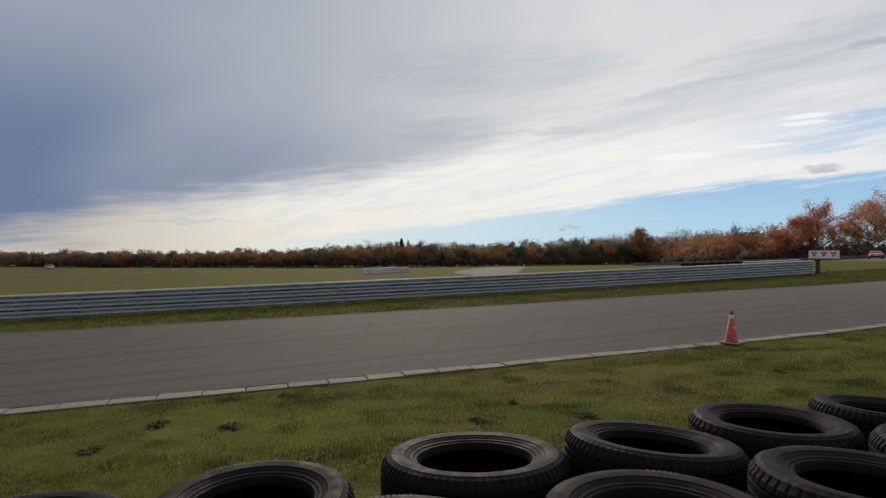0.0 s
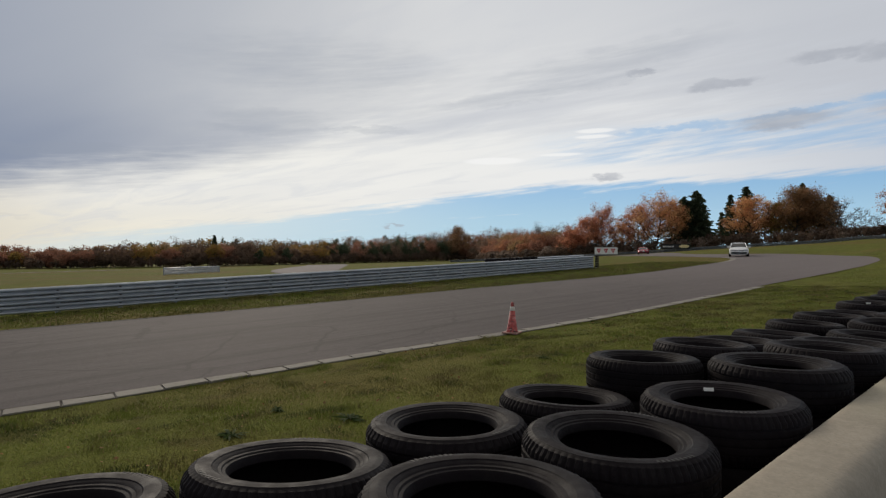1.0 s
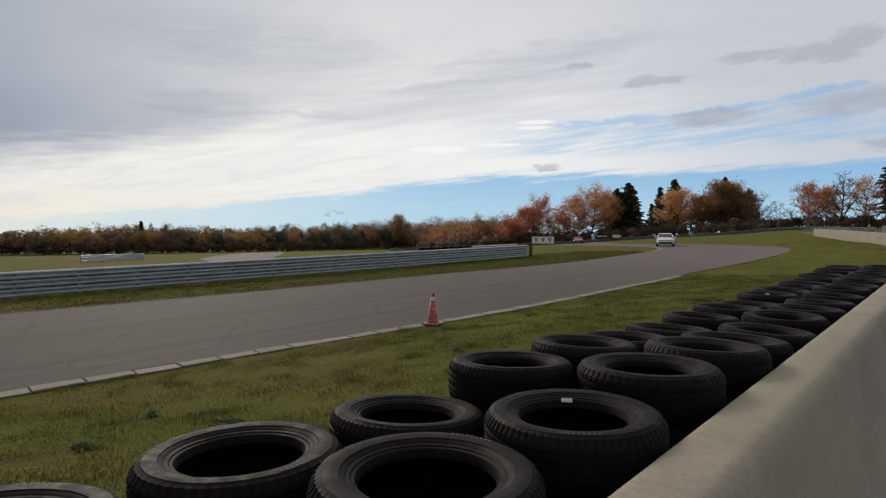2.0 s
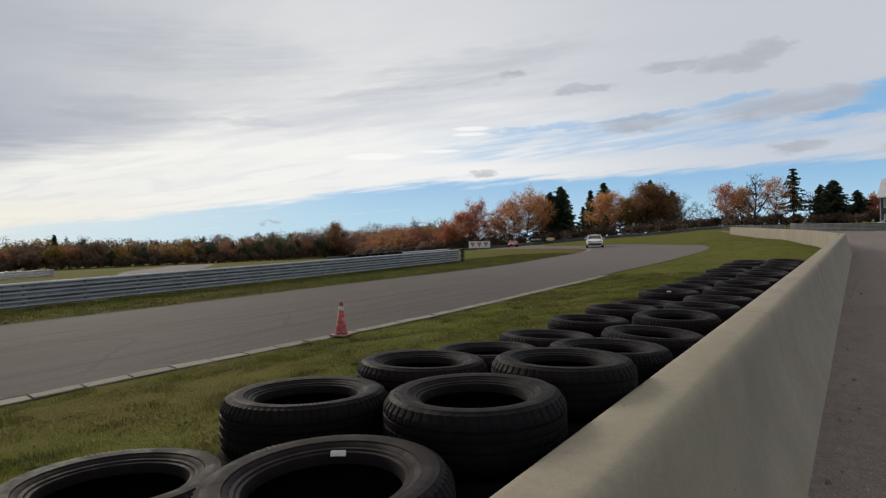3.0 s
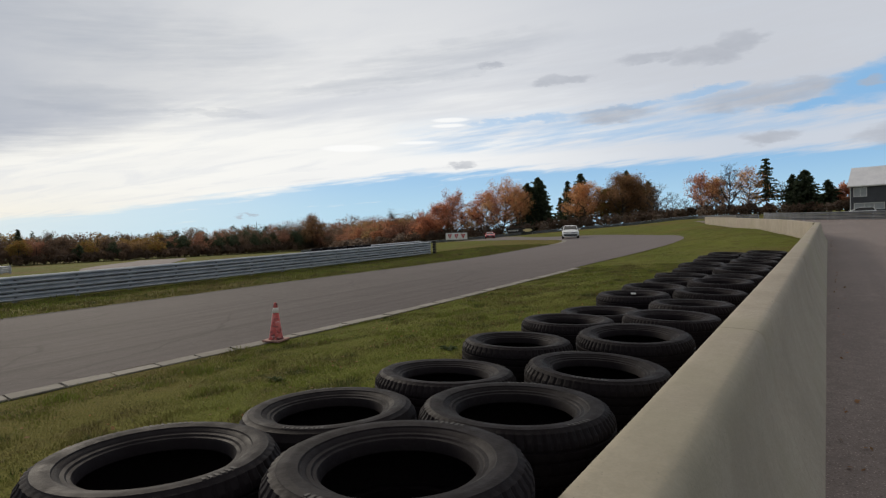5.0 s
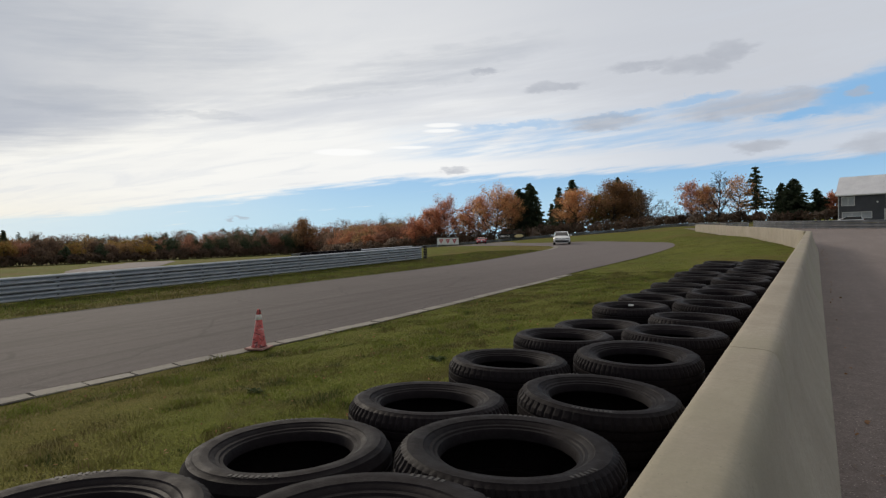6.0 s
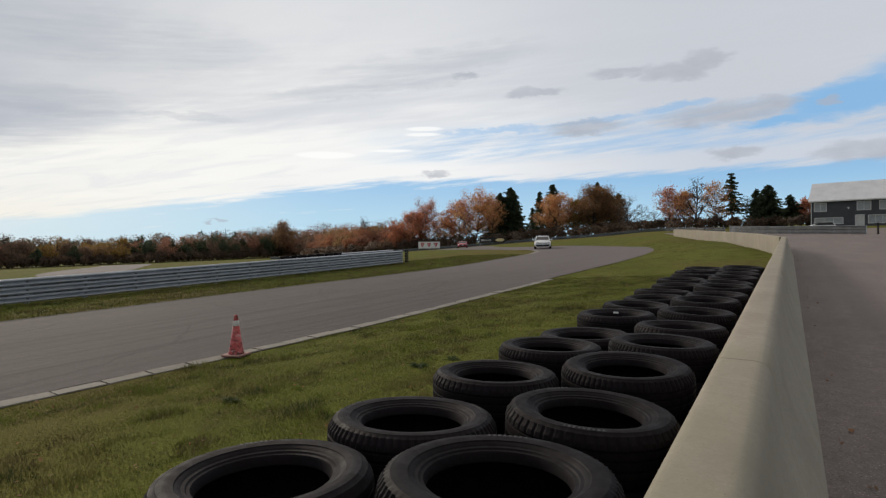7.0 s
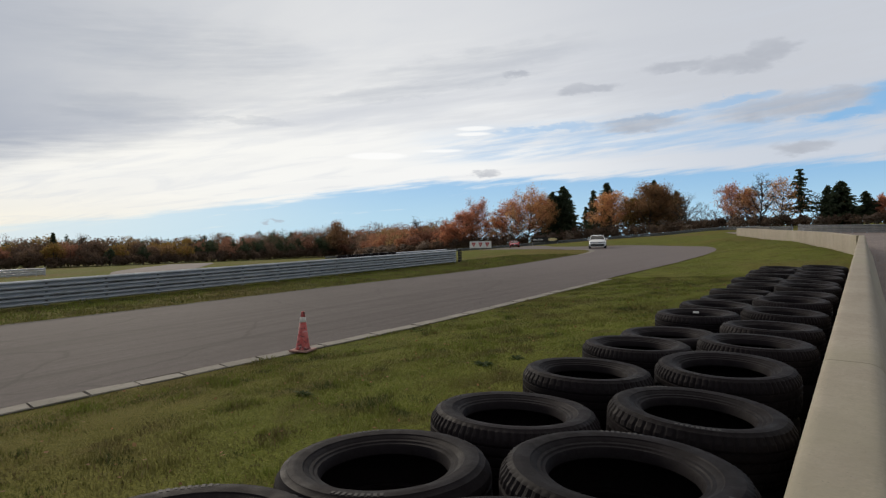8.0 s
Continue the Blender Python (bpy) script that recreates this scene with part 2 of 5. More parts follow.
def m_asphalt(name, a, b, streaks, stones=0.0):
    def f(h):
        col = h.mix(h.ramp(h.noise(0.35, 5), 0.3, 0.7), a, b)
        col = h.mix(h.ramp(h.noise(1.0, 5, h.stretch(0.55, 0.10, 0.5), 0.6, 0.8), 0.46, 0.66, 0, 0.6), col, tuple(v * 1.16 for v in b))
        lanes = h.noise(1.0, 4, h.stretch(3.2, 0.03, 0.5, turn=-2))
        col = h.mix(h.m("MULTIPLY", h.ramp(lanes, 0.48, 0.66), streaks), col, tuple(v * 0.76 for v in a))
        grit = h.cells(95)
        col = h.mix(h.ramp(grit, 0.08, 0.30, 0.55, 0.0), col, tuple(v * 2.2 for v in b))
        col = h.mix(h.ramp(h.noise(60, 3), 0.35, 0.65, 0.0, 0.5), col, tuple(v * 0.7 for v in a))
        if stones:
            chip = h.cells(42)
            col = h.mix(h.ramp(chip, 0.10, 0.26, stones, 0.0), col, tuple(v * 1.9 for v in b))
            col = h.mix(h.ramp(h.cells(28, h.stretch(1, 1, 1, turn=33)), 0.12, 0.30, stones * 0.8, 0.0), col, tuple(v * 0.45 for v in a))
            col = h.mix(h.ramp(h.noise(9, 5), 0.4, 0.65, 0.0, 0.35), col, tuple(v * 0.7 for v in a))
        else:
            col = h.mix(h.ramp(h.cells(0.33, h.stretch(1, 0.55, 1, co=warped(h, 0.9)), "DISTANCE_TO_EDGE"), 0.012, 0.003, 0, 0.55), col, tuple(v * 0.55 for v in a))
            col = h.mix(h.ramp(h.noise(1.0, 4, h.stretch(9.0, 0.22, 0.5, turn=3), 0.7, 0.5), 0.60, 0.70, 0, 0.5), col, tuple(v * 0.6 for v in a))
        col = h.mix(h.ramp(h.noise(7, 6, rough=0.7), 0.42, 0.66, 0.0, 0.4), col, tuple(v * 0.74 for v in a))
        rub = h.noise(1.0, 5, h.stretch(1.3, 0.018, 0.5, turn=-1), 0.65)
        col = h.mix(h.m("MULTIPLY", h.ramp(rub, 0.52, 0.64), streaks * 0.7), col, tuple(v * 0.68 for v in a))
        # Paler along y: the far bend's grazing sky sheen, put into the colour.
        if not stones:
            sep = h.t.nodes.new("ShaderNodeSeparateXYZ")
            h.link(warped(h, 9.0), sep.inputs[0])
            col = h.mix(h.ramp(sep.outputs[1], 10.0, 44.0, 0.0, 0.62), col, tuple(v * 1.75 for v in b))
        return col, h.m("ADD", h.noise(150, 2), grit), 0.4, 0.004, h.ramp(h.noise(30, 3), 0.3, 0.7, 0.80, 0.92)
    return material(name, f, spec=0.15)


def warped(h, much):
    """World position pushed about by noise, for wandering cracks."""
    n = h.t.nodes.new("ShaderNodeTexNoise")
    h.link(h.world, n.inputs["Vector"])
    n.inputs["Scale"].default_value, n.inputs["Detail"].default_value = 0.8, 5
    v = h.t.nodes.new("ShaderNodeVectorMath")
    v.operation = "MULTIPLY_ADD"
    h.link(n.outputs["Color"], v.inputs[0])
    v.inputs[1].default_value = (much, much, 0)
    h.link(h.world, v.inputs[2])
    return v.outputs[0]


def f_grass_ground(h):
    col = h.mix(h.ramp(h.noise(0.5, 5), 0.35, 0.65), (0.108, 0.124, 0.021), (0.146, 0.154, 0.033))
    col = h.mix(h.ramp(h.noise(1.1, 5), 0.50, 0.66, 0, 0.7), col, (0.085, 0.070, 0.022))
    col = h.mix(h.ramp(h.noise(0.06, 5), 0.46, 0.62, 0, 0.85), col, (0.150, 0.112, 0.040))
    # worn brown paddock out on the infield
    sep = h.t.nodes.new("ShaderNodeSeparateXYZ")
    h.link(warped(h, 22.0), sep.inputs[0])
    worn = h.m("MULTIPLY", h.ramp(sep.outputs[0], -40.0, -62.0), h.ramp(sep.outputs[1], 22.0, -2.0))
    col = h.mix(h.m("MULTIPLY", worn, h.ramp(h.noise(0.09, 5), 0.36, 0.58, 0.25, 0.85)), col, (0.130, 0.096, 0.048))
    col = h.mix(h.ramp(h.noise(28, 3), 0.35, 0.65, 0, 0.4), col, (0.060, 0.066, 0.020))
    return col, h.noise(40, 4), 0.9, 0.03, None


def f_blade(h):
    col = h.mix(h.island, (0.108, 0.146, 0.020), (0.195, 0.226, 0.043))
    col = h.mix(h.ramp(h.noise(0.45, 5, rough=0.65), 0.44, 0.60, 0, 0.65), col, (0.135, 0.108, 0.042))
    col = h.mix(h.ramp(h.noise(1.4, 5, rough=0.7), 0.50, 0.63, 0, 0.75), col, (0.095, 0.072, 0.036))
    col = h.mix(h.ramp(h.noise(2.2, 4), 0.53, 0.64, 0, 0.85), col, (0.036, 0.056, 0.015))
    col = h.mix(h.ramp(h.island, 0.90, 0.91), col, (0.17, 0.13, 0.065))
    return col, None, 0, 0, None


def f_concrete(h):
    col = h.mix(h.ramp(h.noise(1.3, 5), 0.3, 0.7), (0.312, 0.274, 0.220), (0.382, 0.338, 0.274))
    col = h.mix(h.ramp(h.noise(1.0, 5, h.stretch(2.0, 0.5, 0.7), 0.6, 0.6), 0.50, 0.74, 0, 0.40), col, (0.205, 0.182, 0.146))
    col = h.mix(h.ramp(h.noise(1.0, 4, h.stretch(0.5, 7.0, 0.35)), 0.56, 0.74, 0, 0.22), col, (0.215, 0.190, 0.155))
    col = h.mix(h.ramp(h.noise(90, 3), 0.35, 0.7, 0, 0.35), col, (0.22, 0.20, 0.165))
    col = h.mix(h.ramp(h.noise(24, 6, rough=0.7), 0.38, 0.66, 0, 0.40), col, (0.235, 0.210, 0.165))
    col = h.mix(h.ramp(h.noise(4.5, 5), 0.52, 0.72, 0, 0.4), col, (0.375, 0.335, 0.270))
    col = h.mix(h.ramp(h.noise(0.35, 4, rough=0.6), 0.48, 0.64, 0, 0.45), col, (0.300, 0.285, 0.205))
    pits = h.cells(38)
    col = h.mix(h.ramp(pits, 0.10, 0.04, 0, 0.55), col, (0.13, 0.118, 0.10))
    rare = h.cells(5.5)
    col = h.mix(h.ramp(rare, 0.045, 0.02, 0, 0.75), col, (0.07, 0.062, 0.055))
    return col, h.m("ADD", h.noise(70, 4), h.m("ADD", h.ramp(pits, 0.03, 0.12), h.ramp(rare, 0.02, 0.05))), 0.32, 0.006, None


def f_kerb(h):
    col = h.mix(h.random, (0.185, 0.172, 0.150), (0.265, 0.248, 0.218))
    col = h.mix(h.ramp(h.noise(3.0, 5), 0.45, 0.7, 0, 0.6), col, (0.27, 0.253, 0.222))
    col = h.mix(h.ramp(h.noise(9, 5, rough=0.7), 0.50, 0.70, 0, 0.6), col, (0.12, 0.108, 0.088))
    col = h.mix(h.ramp(h.noise(80, 2), 0.4, 0.7, 0, 0.3), col, (0.2, 0.19, 0.165))
    return col, h.noise(60, 4), 0.4, 0.006, None


def f_rubber(h):
    col = h.mix(h.random, (0.0056, 0.0040, 0.0052), (0.0086, 0.0064, 0.0082))
    col = h.mix(h.ramp(h.noise(7, 5, h.object, 0.65), 0.50, 0.74, 0, 0.6), col, (0.0125, 0.0098, 0.0118))
    col = h.mix(h.ramp(h.noise(70, 3, h.object), 0.5, 0.75, 0, 0.35), col, (0.015, 0.0138, 0.014))
    col = h.mix(h.ramp(h.noise(3.2, 6, h.object, 0.7, 0.8), 0.60, 0.72, 0, 0.55), col, (0.020, 0.0165, 0.0140))
    return col, h.m("ADD", h.noise(160, 3, h.object), h.noise(22, 4, h.object)), 0.3, 0.003, h.ramp(h.noise(11, 5, h.object, 0.65), 0.3, 0.7, 0.58, 0.78)


def f_galv(h):
    col = h.mix(h.ramp(h.noise(2.2, 4), 0.3, 0.7), (0.32, 0.345, 0.385), (0.41, 0.435, 0.475))
    col = h.mix(h.ramp(h.noise(1.0, 4, h.stretch(1, 0.4, 9)), 0.58, 0.75, 0, 0.5), col, (0.20, 0.205, 0.21))
    col = h.mix(h.ramp(h.noise(7, 4), 0.66, 0.78, 0, 0.5), col, (0.23, 0.17, 0.12))
    return col, h.noise(35, 3), 0.12, 0.004, None


def plain(name, a, b=None, rough=0.6, metal=0.0, scale=6.0, bump=0.1):
    b = b or tuple(v * 0.75 for v in a)

    def f(h):
        col = h.mix(h.ramp(h.noise(scale, 5, h.object), 0.3, 0.75), a, b)
        col = h.mix(h.ramp(h.noise(scale * 9, 3, h.object), 0.45, 0.75, 0, 0.25), col, tuple(v * 0.6 for v in b))
        return col, h.noise(scale * 12, 3, h.object), bump, 0.003, None
    return material(name, f, rough, metal)


def leaf(name, a, b, c=None):
    def f(h):
        col = h.mix(h.island, a, b)
        if c:
            col = h.mix(h.ramp(h.noise(0.8, 3), 0.48, 0.62), col, c)
        return col, None, 0, 0, None
    mat = material(name, f, 0.75, spec=0.2)
    let_through(mat, 0.52)
    return mat


def face_up(mat):
    """Thin blades shade like the lawn that they make up."""
    t = mat.node_tree
    g = t.nodes.new("ShaderNodeNewGeometry")
    n = t.nodes.new("ShaderNodeVectorMath")
    n.operation = "MULTIPLY_ADD"
    t.links.new(g.outputs["True Normal"], n.inputs[0])
    n.inputs[1].default_value, n.inputs[2].default_value = (0.55, 0.55, 0.3), (0.0, 0.0, 1.0)
    t.links.new(n.outputs[0], t.nodes["Principled BSDF"].inputs["Normal"])


def let_through(mat, share):
    """Light that falls on one side of a thin leaf shows on the other."""
    t = mat.node_tree
    bsdf, out = t.nodes["Principled BSDF"], t.nodes["Material Output"]
    tr, mx = t.nodes.new("ShaderNodeBsdfTranslucent"), t.nodes.new("ShaderNodeMixShader")
    t.links.new(bsdf.inputs["Base Color"].links[0].from_socket, tr.inputs[0])
    mx.inputs[0].default_value = share
    t.links.new(bsdf.outputs[0], mx.inputs[1])
    t.links.new(tr.outputs[0], mx.inputs[2])
    t.links.new(mx.outputs[0], out.inputs[0])


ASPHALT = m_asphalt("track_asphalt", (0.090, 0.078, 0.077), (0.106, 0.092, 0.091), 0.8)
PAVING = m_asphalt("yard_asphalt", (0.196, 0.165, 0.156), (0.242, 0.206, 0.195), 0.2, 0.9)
GRASS = material("grass_ground", f_grass_ground, 0.95, spec=0.04)
BLADE = material("grass_blades", f_blade, 0.75, spec=0.12)
face_up(BLADE), let_through(BLADE, 0.28)
CONCRETE = material("cast_concrete", f_concrete, 0.88, spec=0.3)
KERB = material("kerb_concrete", f_kerb, 0.9, spec=0.3)
RUBBER = material("tyre_rubber", f_rubber, 0.6, spec=0.11)
def f_old_steel(h):
    col = h.mix(h.ramp(h.noise(1.1, 4), 0.3, 0.7), (0.115, 0.125, 0.138), (0.165, 0.175, 0.188))
    return h.mix(h.ramp(h.noise(5, 4), 0.6, 0.75, 0, 0.5), col, (0.10, 0.08, 0.06)), h.noise(30, 3), 0.1, 0.004, None


OLD_STEEL = material("weathered_steel", f_old_steel, 0.7, 0.1, 0.3)
GALV = material("galvanised_steel", f_galv, 0.42, 0.35)
BARK = plain("bark", (0.085, 0.066, 0.052), (0.045, 0.036, 0.03), 0.9, scale=3, bump=0.5)


# ---- geometry helpers ----
def link_mesh(name, verts, faces, mats, smooth=False, index=None):
    me = bpy.data.meshes.new(name)
    me.from_pydata([tuple(v) for v in verts], [], [tuple(f) for f in faces])
    for mt in (mats if isinstance(mats, (list, tuple)) else [mats]):
        me.materials.append(mt)
    if index is not None:
        me.polygons.foreach_set("material_index", np.asarray(index, dtype=np.int32))
    if smooth:
        me.polygons.foreach_set("use_smooth", [True] * len(me.polygons))
    me.update()
    return new(name, me)


def part(name, bm, mat, parent, label="", smooth=False):
    me = bpy.data.meshes.new(name)
    bmesh.ops.recalc_face_normals(bm, faces=bm.faces)
    bm.to_mesh(me)
    bm.free()
    me.materials.append(mat)
    if smooth:
        me.polygons.foreach_set("use_smooth", [True] * len(me.polygons))
    ob = new(name, me)
    ob.parent = parent
    return tagged(ob, label) if label else ob


def thing(name, label, category, m=None, group="", kind=""):
    ob = new(name)
    ob.empty_display_size = 0.2
    if m is not None:
        ob.matrix_world = m
    return tagged(ob, label, category, group, kind)


def add_box(bm, cx, cy, cz, sx, sy, sz, bevel=0.0, m=None):
    got = bmesh.ops.create_cube(bm, size=1.0, matrix=(m or Matrix()) @ Matrix.LocRotScale((cx, cy, cz), None, (sx, sy, sz)))
    if bevel:
        edges = {e for v in got["verts"] for e in v.link_edges}
        bmesh.ops.bevel(bm, geom=list(edges), offset=bevel, segments=2, affect="EDGES", profile=0.5)
    return bm


def box(sx, sy, sz, cx=0.0, cy=0.0, cz=0.0, bevel=0.0):
    return add_box(bmesh.new(), cx, cy, cz, sx, sy, sz, bevel)


def add_cyl(bm, p, q, r0, r1=None, n=12):
    p, q = Vector(p), Vector(q)
    d = q - p
    m = Matrix.Translation((p + q) / 2) @ d.to_track_quat("Z", "Y").to_matrix().to_4x4()
    bmesh.ops.create_cone(bm, cap_ends=True, segments=n, radius1=r0, radius2=r0 if r1 is None else r1, depth=d.length, matrix=m)
    return bm


def cyl(p, q, r0, r1=None, n=12):
    return add_cyl(bmesh.new(), p, q, r0, r1, n)


def revolve(profile, n, closed=True, shape=None):
    """Vertices and faces of a profile of (r, z) turned round z; shape(k, i, r, z) may move a vertex."""
    verts, faces, k = [], [], len(profile)
    for i in range(n):
        a = 2 * math.pi * i / n
        for j, (r, z) in enumerate(profile):
            if shape:
                r, z = shape(j, i, r, z)
            verts.append((r * math.cos(a), r * math.sin(a), z))
    for i in range(n):
        for j in range(k if closed else k - 1):
            a, b = i * k + j, i * k + (j + 1) % k
            c, d = ((i + 1) % n) * k + (j + 1) % k, ((i + 1) % n) * k + j
            faces.append((a, d, c, b))
    return verts, faces


def curve_through(points, step):
    """Evenly spaced points on a smooth curve through the given ones (Catmull-Rom)."""
    pts = [np.array(p, float) for p in points]
    pts = [2 * pts[0] - pts[1]] + pts + [2 * pts[-1] - pts[-2]]
    dense = []
    for a, b, c, d in zip(pts, pts[1:], pts[2:], pts[3:]):
        for u in np.linspace(0, 1, 40, endpoint=False):
            dense.append(0.5 * (2 * b + (c - a) * u + (2 * a - 5 * b + 4 * c - d) * u * u + (3 * b - a - 3 * c + d) * u ** 3))
    dense.append(pts[-2])
    dense = np.array(dense)
    run = np.concatenate([[0], np.cumsum(np.linalg.norm(np.diff(dense, axis=0), axis=1))])
    s = np.linspace(0, run[-1], max(2, int(round(run[-1] / step)) + 1))
    return np.stack([np.interp(s, run, dense[:, i]) for i in range(dense.shape[1])], 1)


# ---- lie of the land ----
def smooth_step(a, b, v):
    u = np.clip((v - a) / (b - a), 0, 1)
    return u * u * (3 - 2 * u)


def land(x, y):
    """Height of the ground: rises along the track, banks up to the wall, falls away over the infield."""
    x, y = np.asarray(x, float), np.asarray(y, float)
    run = np.where(y < 50, y, 50 + 20 * (1 - np.exp(-np.maximum(y - 50, 0) / 20)))
    z = 0.0215 * (np.maximum(run, -60) - 7) * (1 - 0.9 * smooth_step(20, 75, -x))
    foot = -8.3 - 0.28 * np.maximum(0, y - 34)
    z = z + 0.052 * np.clip(x - foot, 0, 8.6)
    z = z - np.minimum(0.022 * np.maximum(0, -22 - x), 3.4)
    from_wall = np.interp(y, [34, 50, 66, 79], [-0.2, -3.2, -8.5, -12.3]) - x
    z = z + 0.28 * smooth_step(33, 40, y) * (1 - smooth_step(64, 78, y)) * smooth_step(0.2, 1.2, from_wall) * (1 - smooth_step(3, 7.5, from_wall))
    mound = np.hypot((x + 28) * 0.68 + (y - 55.5) * -0.73, ((x + 28) * 0.73 + (y - 55.5) * 0.68) * 2.6)
    z = z + 0.20 * (1 - smooth_step(0.0, 10.0, mound))
    return z + 0.03 * np.clip(y - 60, 0, 110) * smooth_step(-140, -45, x)


def lz(x, y):
    return float(land(x, y))


def spread(lo, hi, fine_lo, fine_hi, fine, grow=1.18):
    v = list(np.arange(fine_lo, fine_hi + fine, fine))
    s = fine
    while v[-1] < hi:
        s *= grow
        v.append(v[-1] + s)
    s = fine
    while v[0] > lo:
        s *= grow
        v.insert(0, v[0] - s)
    return np.array(v)


def build_ground():
    xs, ys = spread(-3800, 3800, -40, 14, 0.5), spread(-3800, 3800, -14, 70, 0.8)
    gx, gy = np.meshgrid(xs, ys)
    gz = land(gx, gy)
    rnd = np.random.RandomState(4)
    near = (gx > -40) & (gx < -0.4)
    gz = gz + np.where(near, rnd.uniform(-0.012, 0.012, gz.shape), 0)
    n, k = gx.shape
    verts = np.stack([gx, gy, gz], -1).reshape(-1, 3)
    i = np.arange(n * k).reshape(n, k)
    faces = np.stack([i[:-1, :-1], i[:-1, 1:], i[1:, 1:], i[1:, :-1]], -1).reshape(-1, 4)
    ob = link_mesh("ground", verts, faces, GRASS, True)
    tagged(ob, "mown autumn grass with brown patches across the infield", "ground", kind="structure")


build_ground()


def ribbon(name, left, right, across, lift, mat, skirt=0.0):
    """A paved strip between two edges with the same number of stations."""
    verts, faces = [], []
    for a, b in zip(left, right):
        for u in np.linspace(0, 1, across):
            x, y = a[0] + (b[0] - a[0]) * u, a[1] + (b[1] - a[1]) * u
            verts.append((x, y, lz(x, y) + lift))
    for i in range(len(left) - 1):
        for j in range(across - 1):
            p = i * across + j
            faces.append((p, p + across, p + across + 1, p + 1))
    return link_mesh(name, verts, faces, mat, True)


NEAR_EDGE = [(-14.6, -60), (-11.2, -22), (-9.75, -7), (-9.17, -0.9), (-8.98, 2), (-8.75, 5.3), (-8.38, 10), (-8.30, 14), (-8.42, 19), (-8.48, 23.4),
             (-8.5, 29), (-8.55, 36), (-8.5, 42.5), (-9.1, 48), (-11.3, 55), (-15.1, 61.4), (-19.5, 64.4), (-25.2, 66.2), (-29.9, 68.6), (-35.5, 74.5), (-44, 88), (-55, 103)]
FAR_EDGE = [(-26, -60), (-21.8, -22), (-19.4, -7.7), (-18.6, -1.6), (-18.2, 2.5), (-17.95, 5.6), (-17.6, 11), (-17.5, 16), (-17.2, 20), (-16.9, 25),
            (-16.9, 30), (-17.4, 35), (-18.1, 40.4), (-18.5, 43.8), (-19.1, 47.4), (-20.5, 51.4), (-23.0, 55.2), (-27.3, 60.4), (-32, 64.6), (-38, 69.8), (-47, 79), (-60, 92)]


def paired(a, b, per=10):
    """Both edges through their stations, with the same count of points between stations."""
    out = []
    for pts in (a, b):
        pts = [np.array(p, float) for p in pts]
        pts = [2 * pts[0] - pts[1]] + pts + [2 * pts[-1] - pts[-2]]
        run = []
        for p, q, r, s in zip(pts, pts[1:], pts[2:], pts[3:]):
            for u in np.linspace(0, 1, per, endpoint=False):
                run.append(0.5 * (2 * q + (r - p) * u + (2 * p - 5 * q + 4 * r - s) * u * u + (3 * q - p - 3 * r + s) * u ** 3))
        run.append(pts[-2])
        out.append(run)
    return out


near, far = paired(NEAR_EDGE, FAR_EDGE)
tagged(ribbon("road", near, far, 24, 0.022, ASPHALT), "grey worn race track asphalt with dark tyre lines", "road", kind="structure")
apron_in, apron_out = paired([(-18.3, 42.2), (-18.6, 44.6), (-19.3, 47.6), (-20.6, 51.4), (-23.0, 55.2), (-26.6, 59.6)], [(-18.25, 42.2), (-18.3, 44.6), (-18.9, 47.7), (-20.2, 51.6), (-22.75, 55.55), (-26.5, 59.8)], 6)
tagged(ribbon("kerb_apron", apron_in, apron_out, 4, 0.035, KERB), "pale worn concrete apron round the inside of the bend", "kerb", kind="structure")
infield_a, infield_b = paired([(-46, 30.5), (-55.5, 31.5), (-75, 43), (-105, 62), (-140, 84), (-176, 104)], [(-47, 24), (-61, 26.7), (-84, 36), (-112, 52), (-140, 70), (-176, 90)], 12)
tagged(ribbon("service_road", infield_a, infield_b, 10, 0.05, ASPHALT), "pale asphalt link road across the infield grass", "road", kind="structure")
back_a, back_b = paired([(-150, -66), (-157, -34), (-161, -4), (-160, 18), (-166, 36)], [(-156, -66), (-163, -34), (-167, -3), (-166, 20), (-173, 38)], 10)
tagged(ribbon("dirt_track", back_a, back_b, 5, 0.05, PAVING), "narrow pale dirt track over the far infield", "road", kind="structure")

yard_a, yard_b = paired([(0.12, -14), (0.12, 0), (0.0, 12), (-0.1, 24), (-0.2, 34), (-3.2, 50), (-8.5, 66), (-12.3, 79), (-17, 95)],
                        [(26, -14), (26, 0), (26, 12), (26, 24), (26, 34), (26, 50), (25, 64), (22, 76), (14, 98)], 12)
tagged(ribbon("pavement", yard_a, yard_b, 30, 0.03, PAVING), "grey granular asphalt of the paddock lane beside the wall", "pavement", kind="structure")


# ---- concrete wall ----
WALL_PROFILE = [(-0.345, -0.3), (-0.345, 0.975), (-0.342, 0.993), (-0.334, 1.005), (-0.320, 1.012), (-0.300, 1.013), (-0.170, 1.011), (-0.148, 1.007), (-0.130, 1.000), (-0.116, 0.988), (-0.106, 0.970), (-0.098, 0.945),
                (-0.088, 0.895), (-0.077, 0.83), (-0.055, 0.71), (-0.015, 0.56), (0.045, 0.38), (0.115, 0.20), (0.170, 0.07), (0.200, -0.01), (0.21, -0.3)]


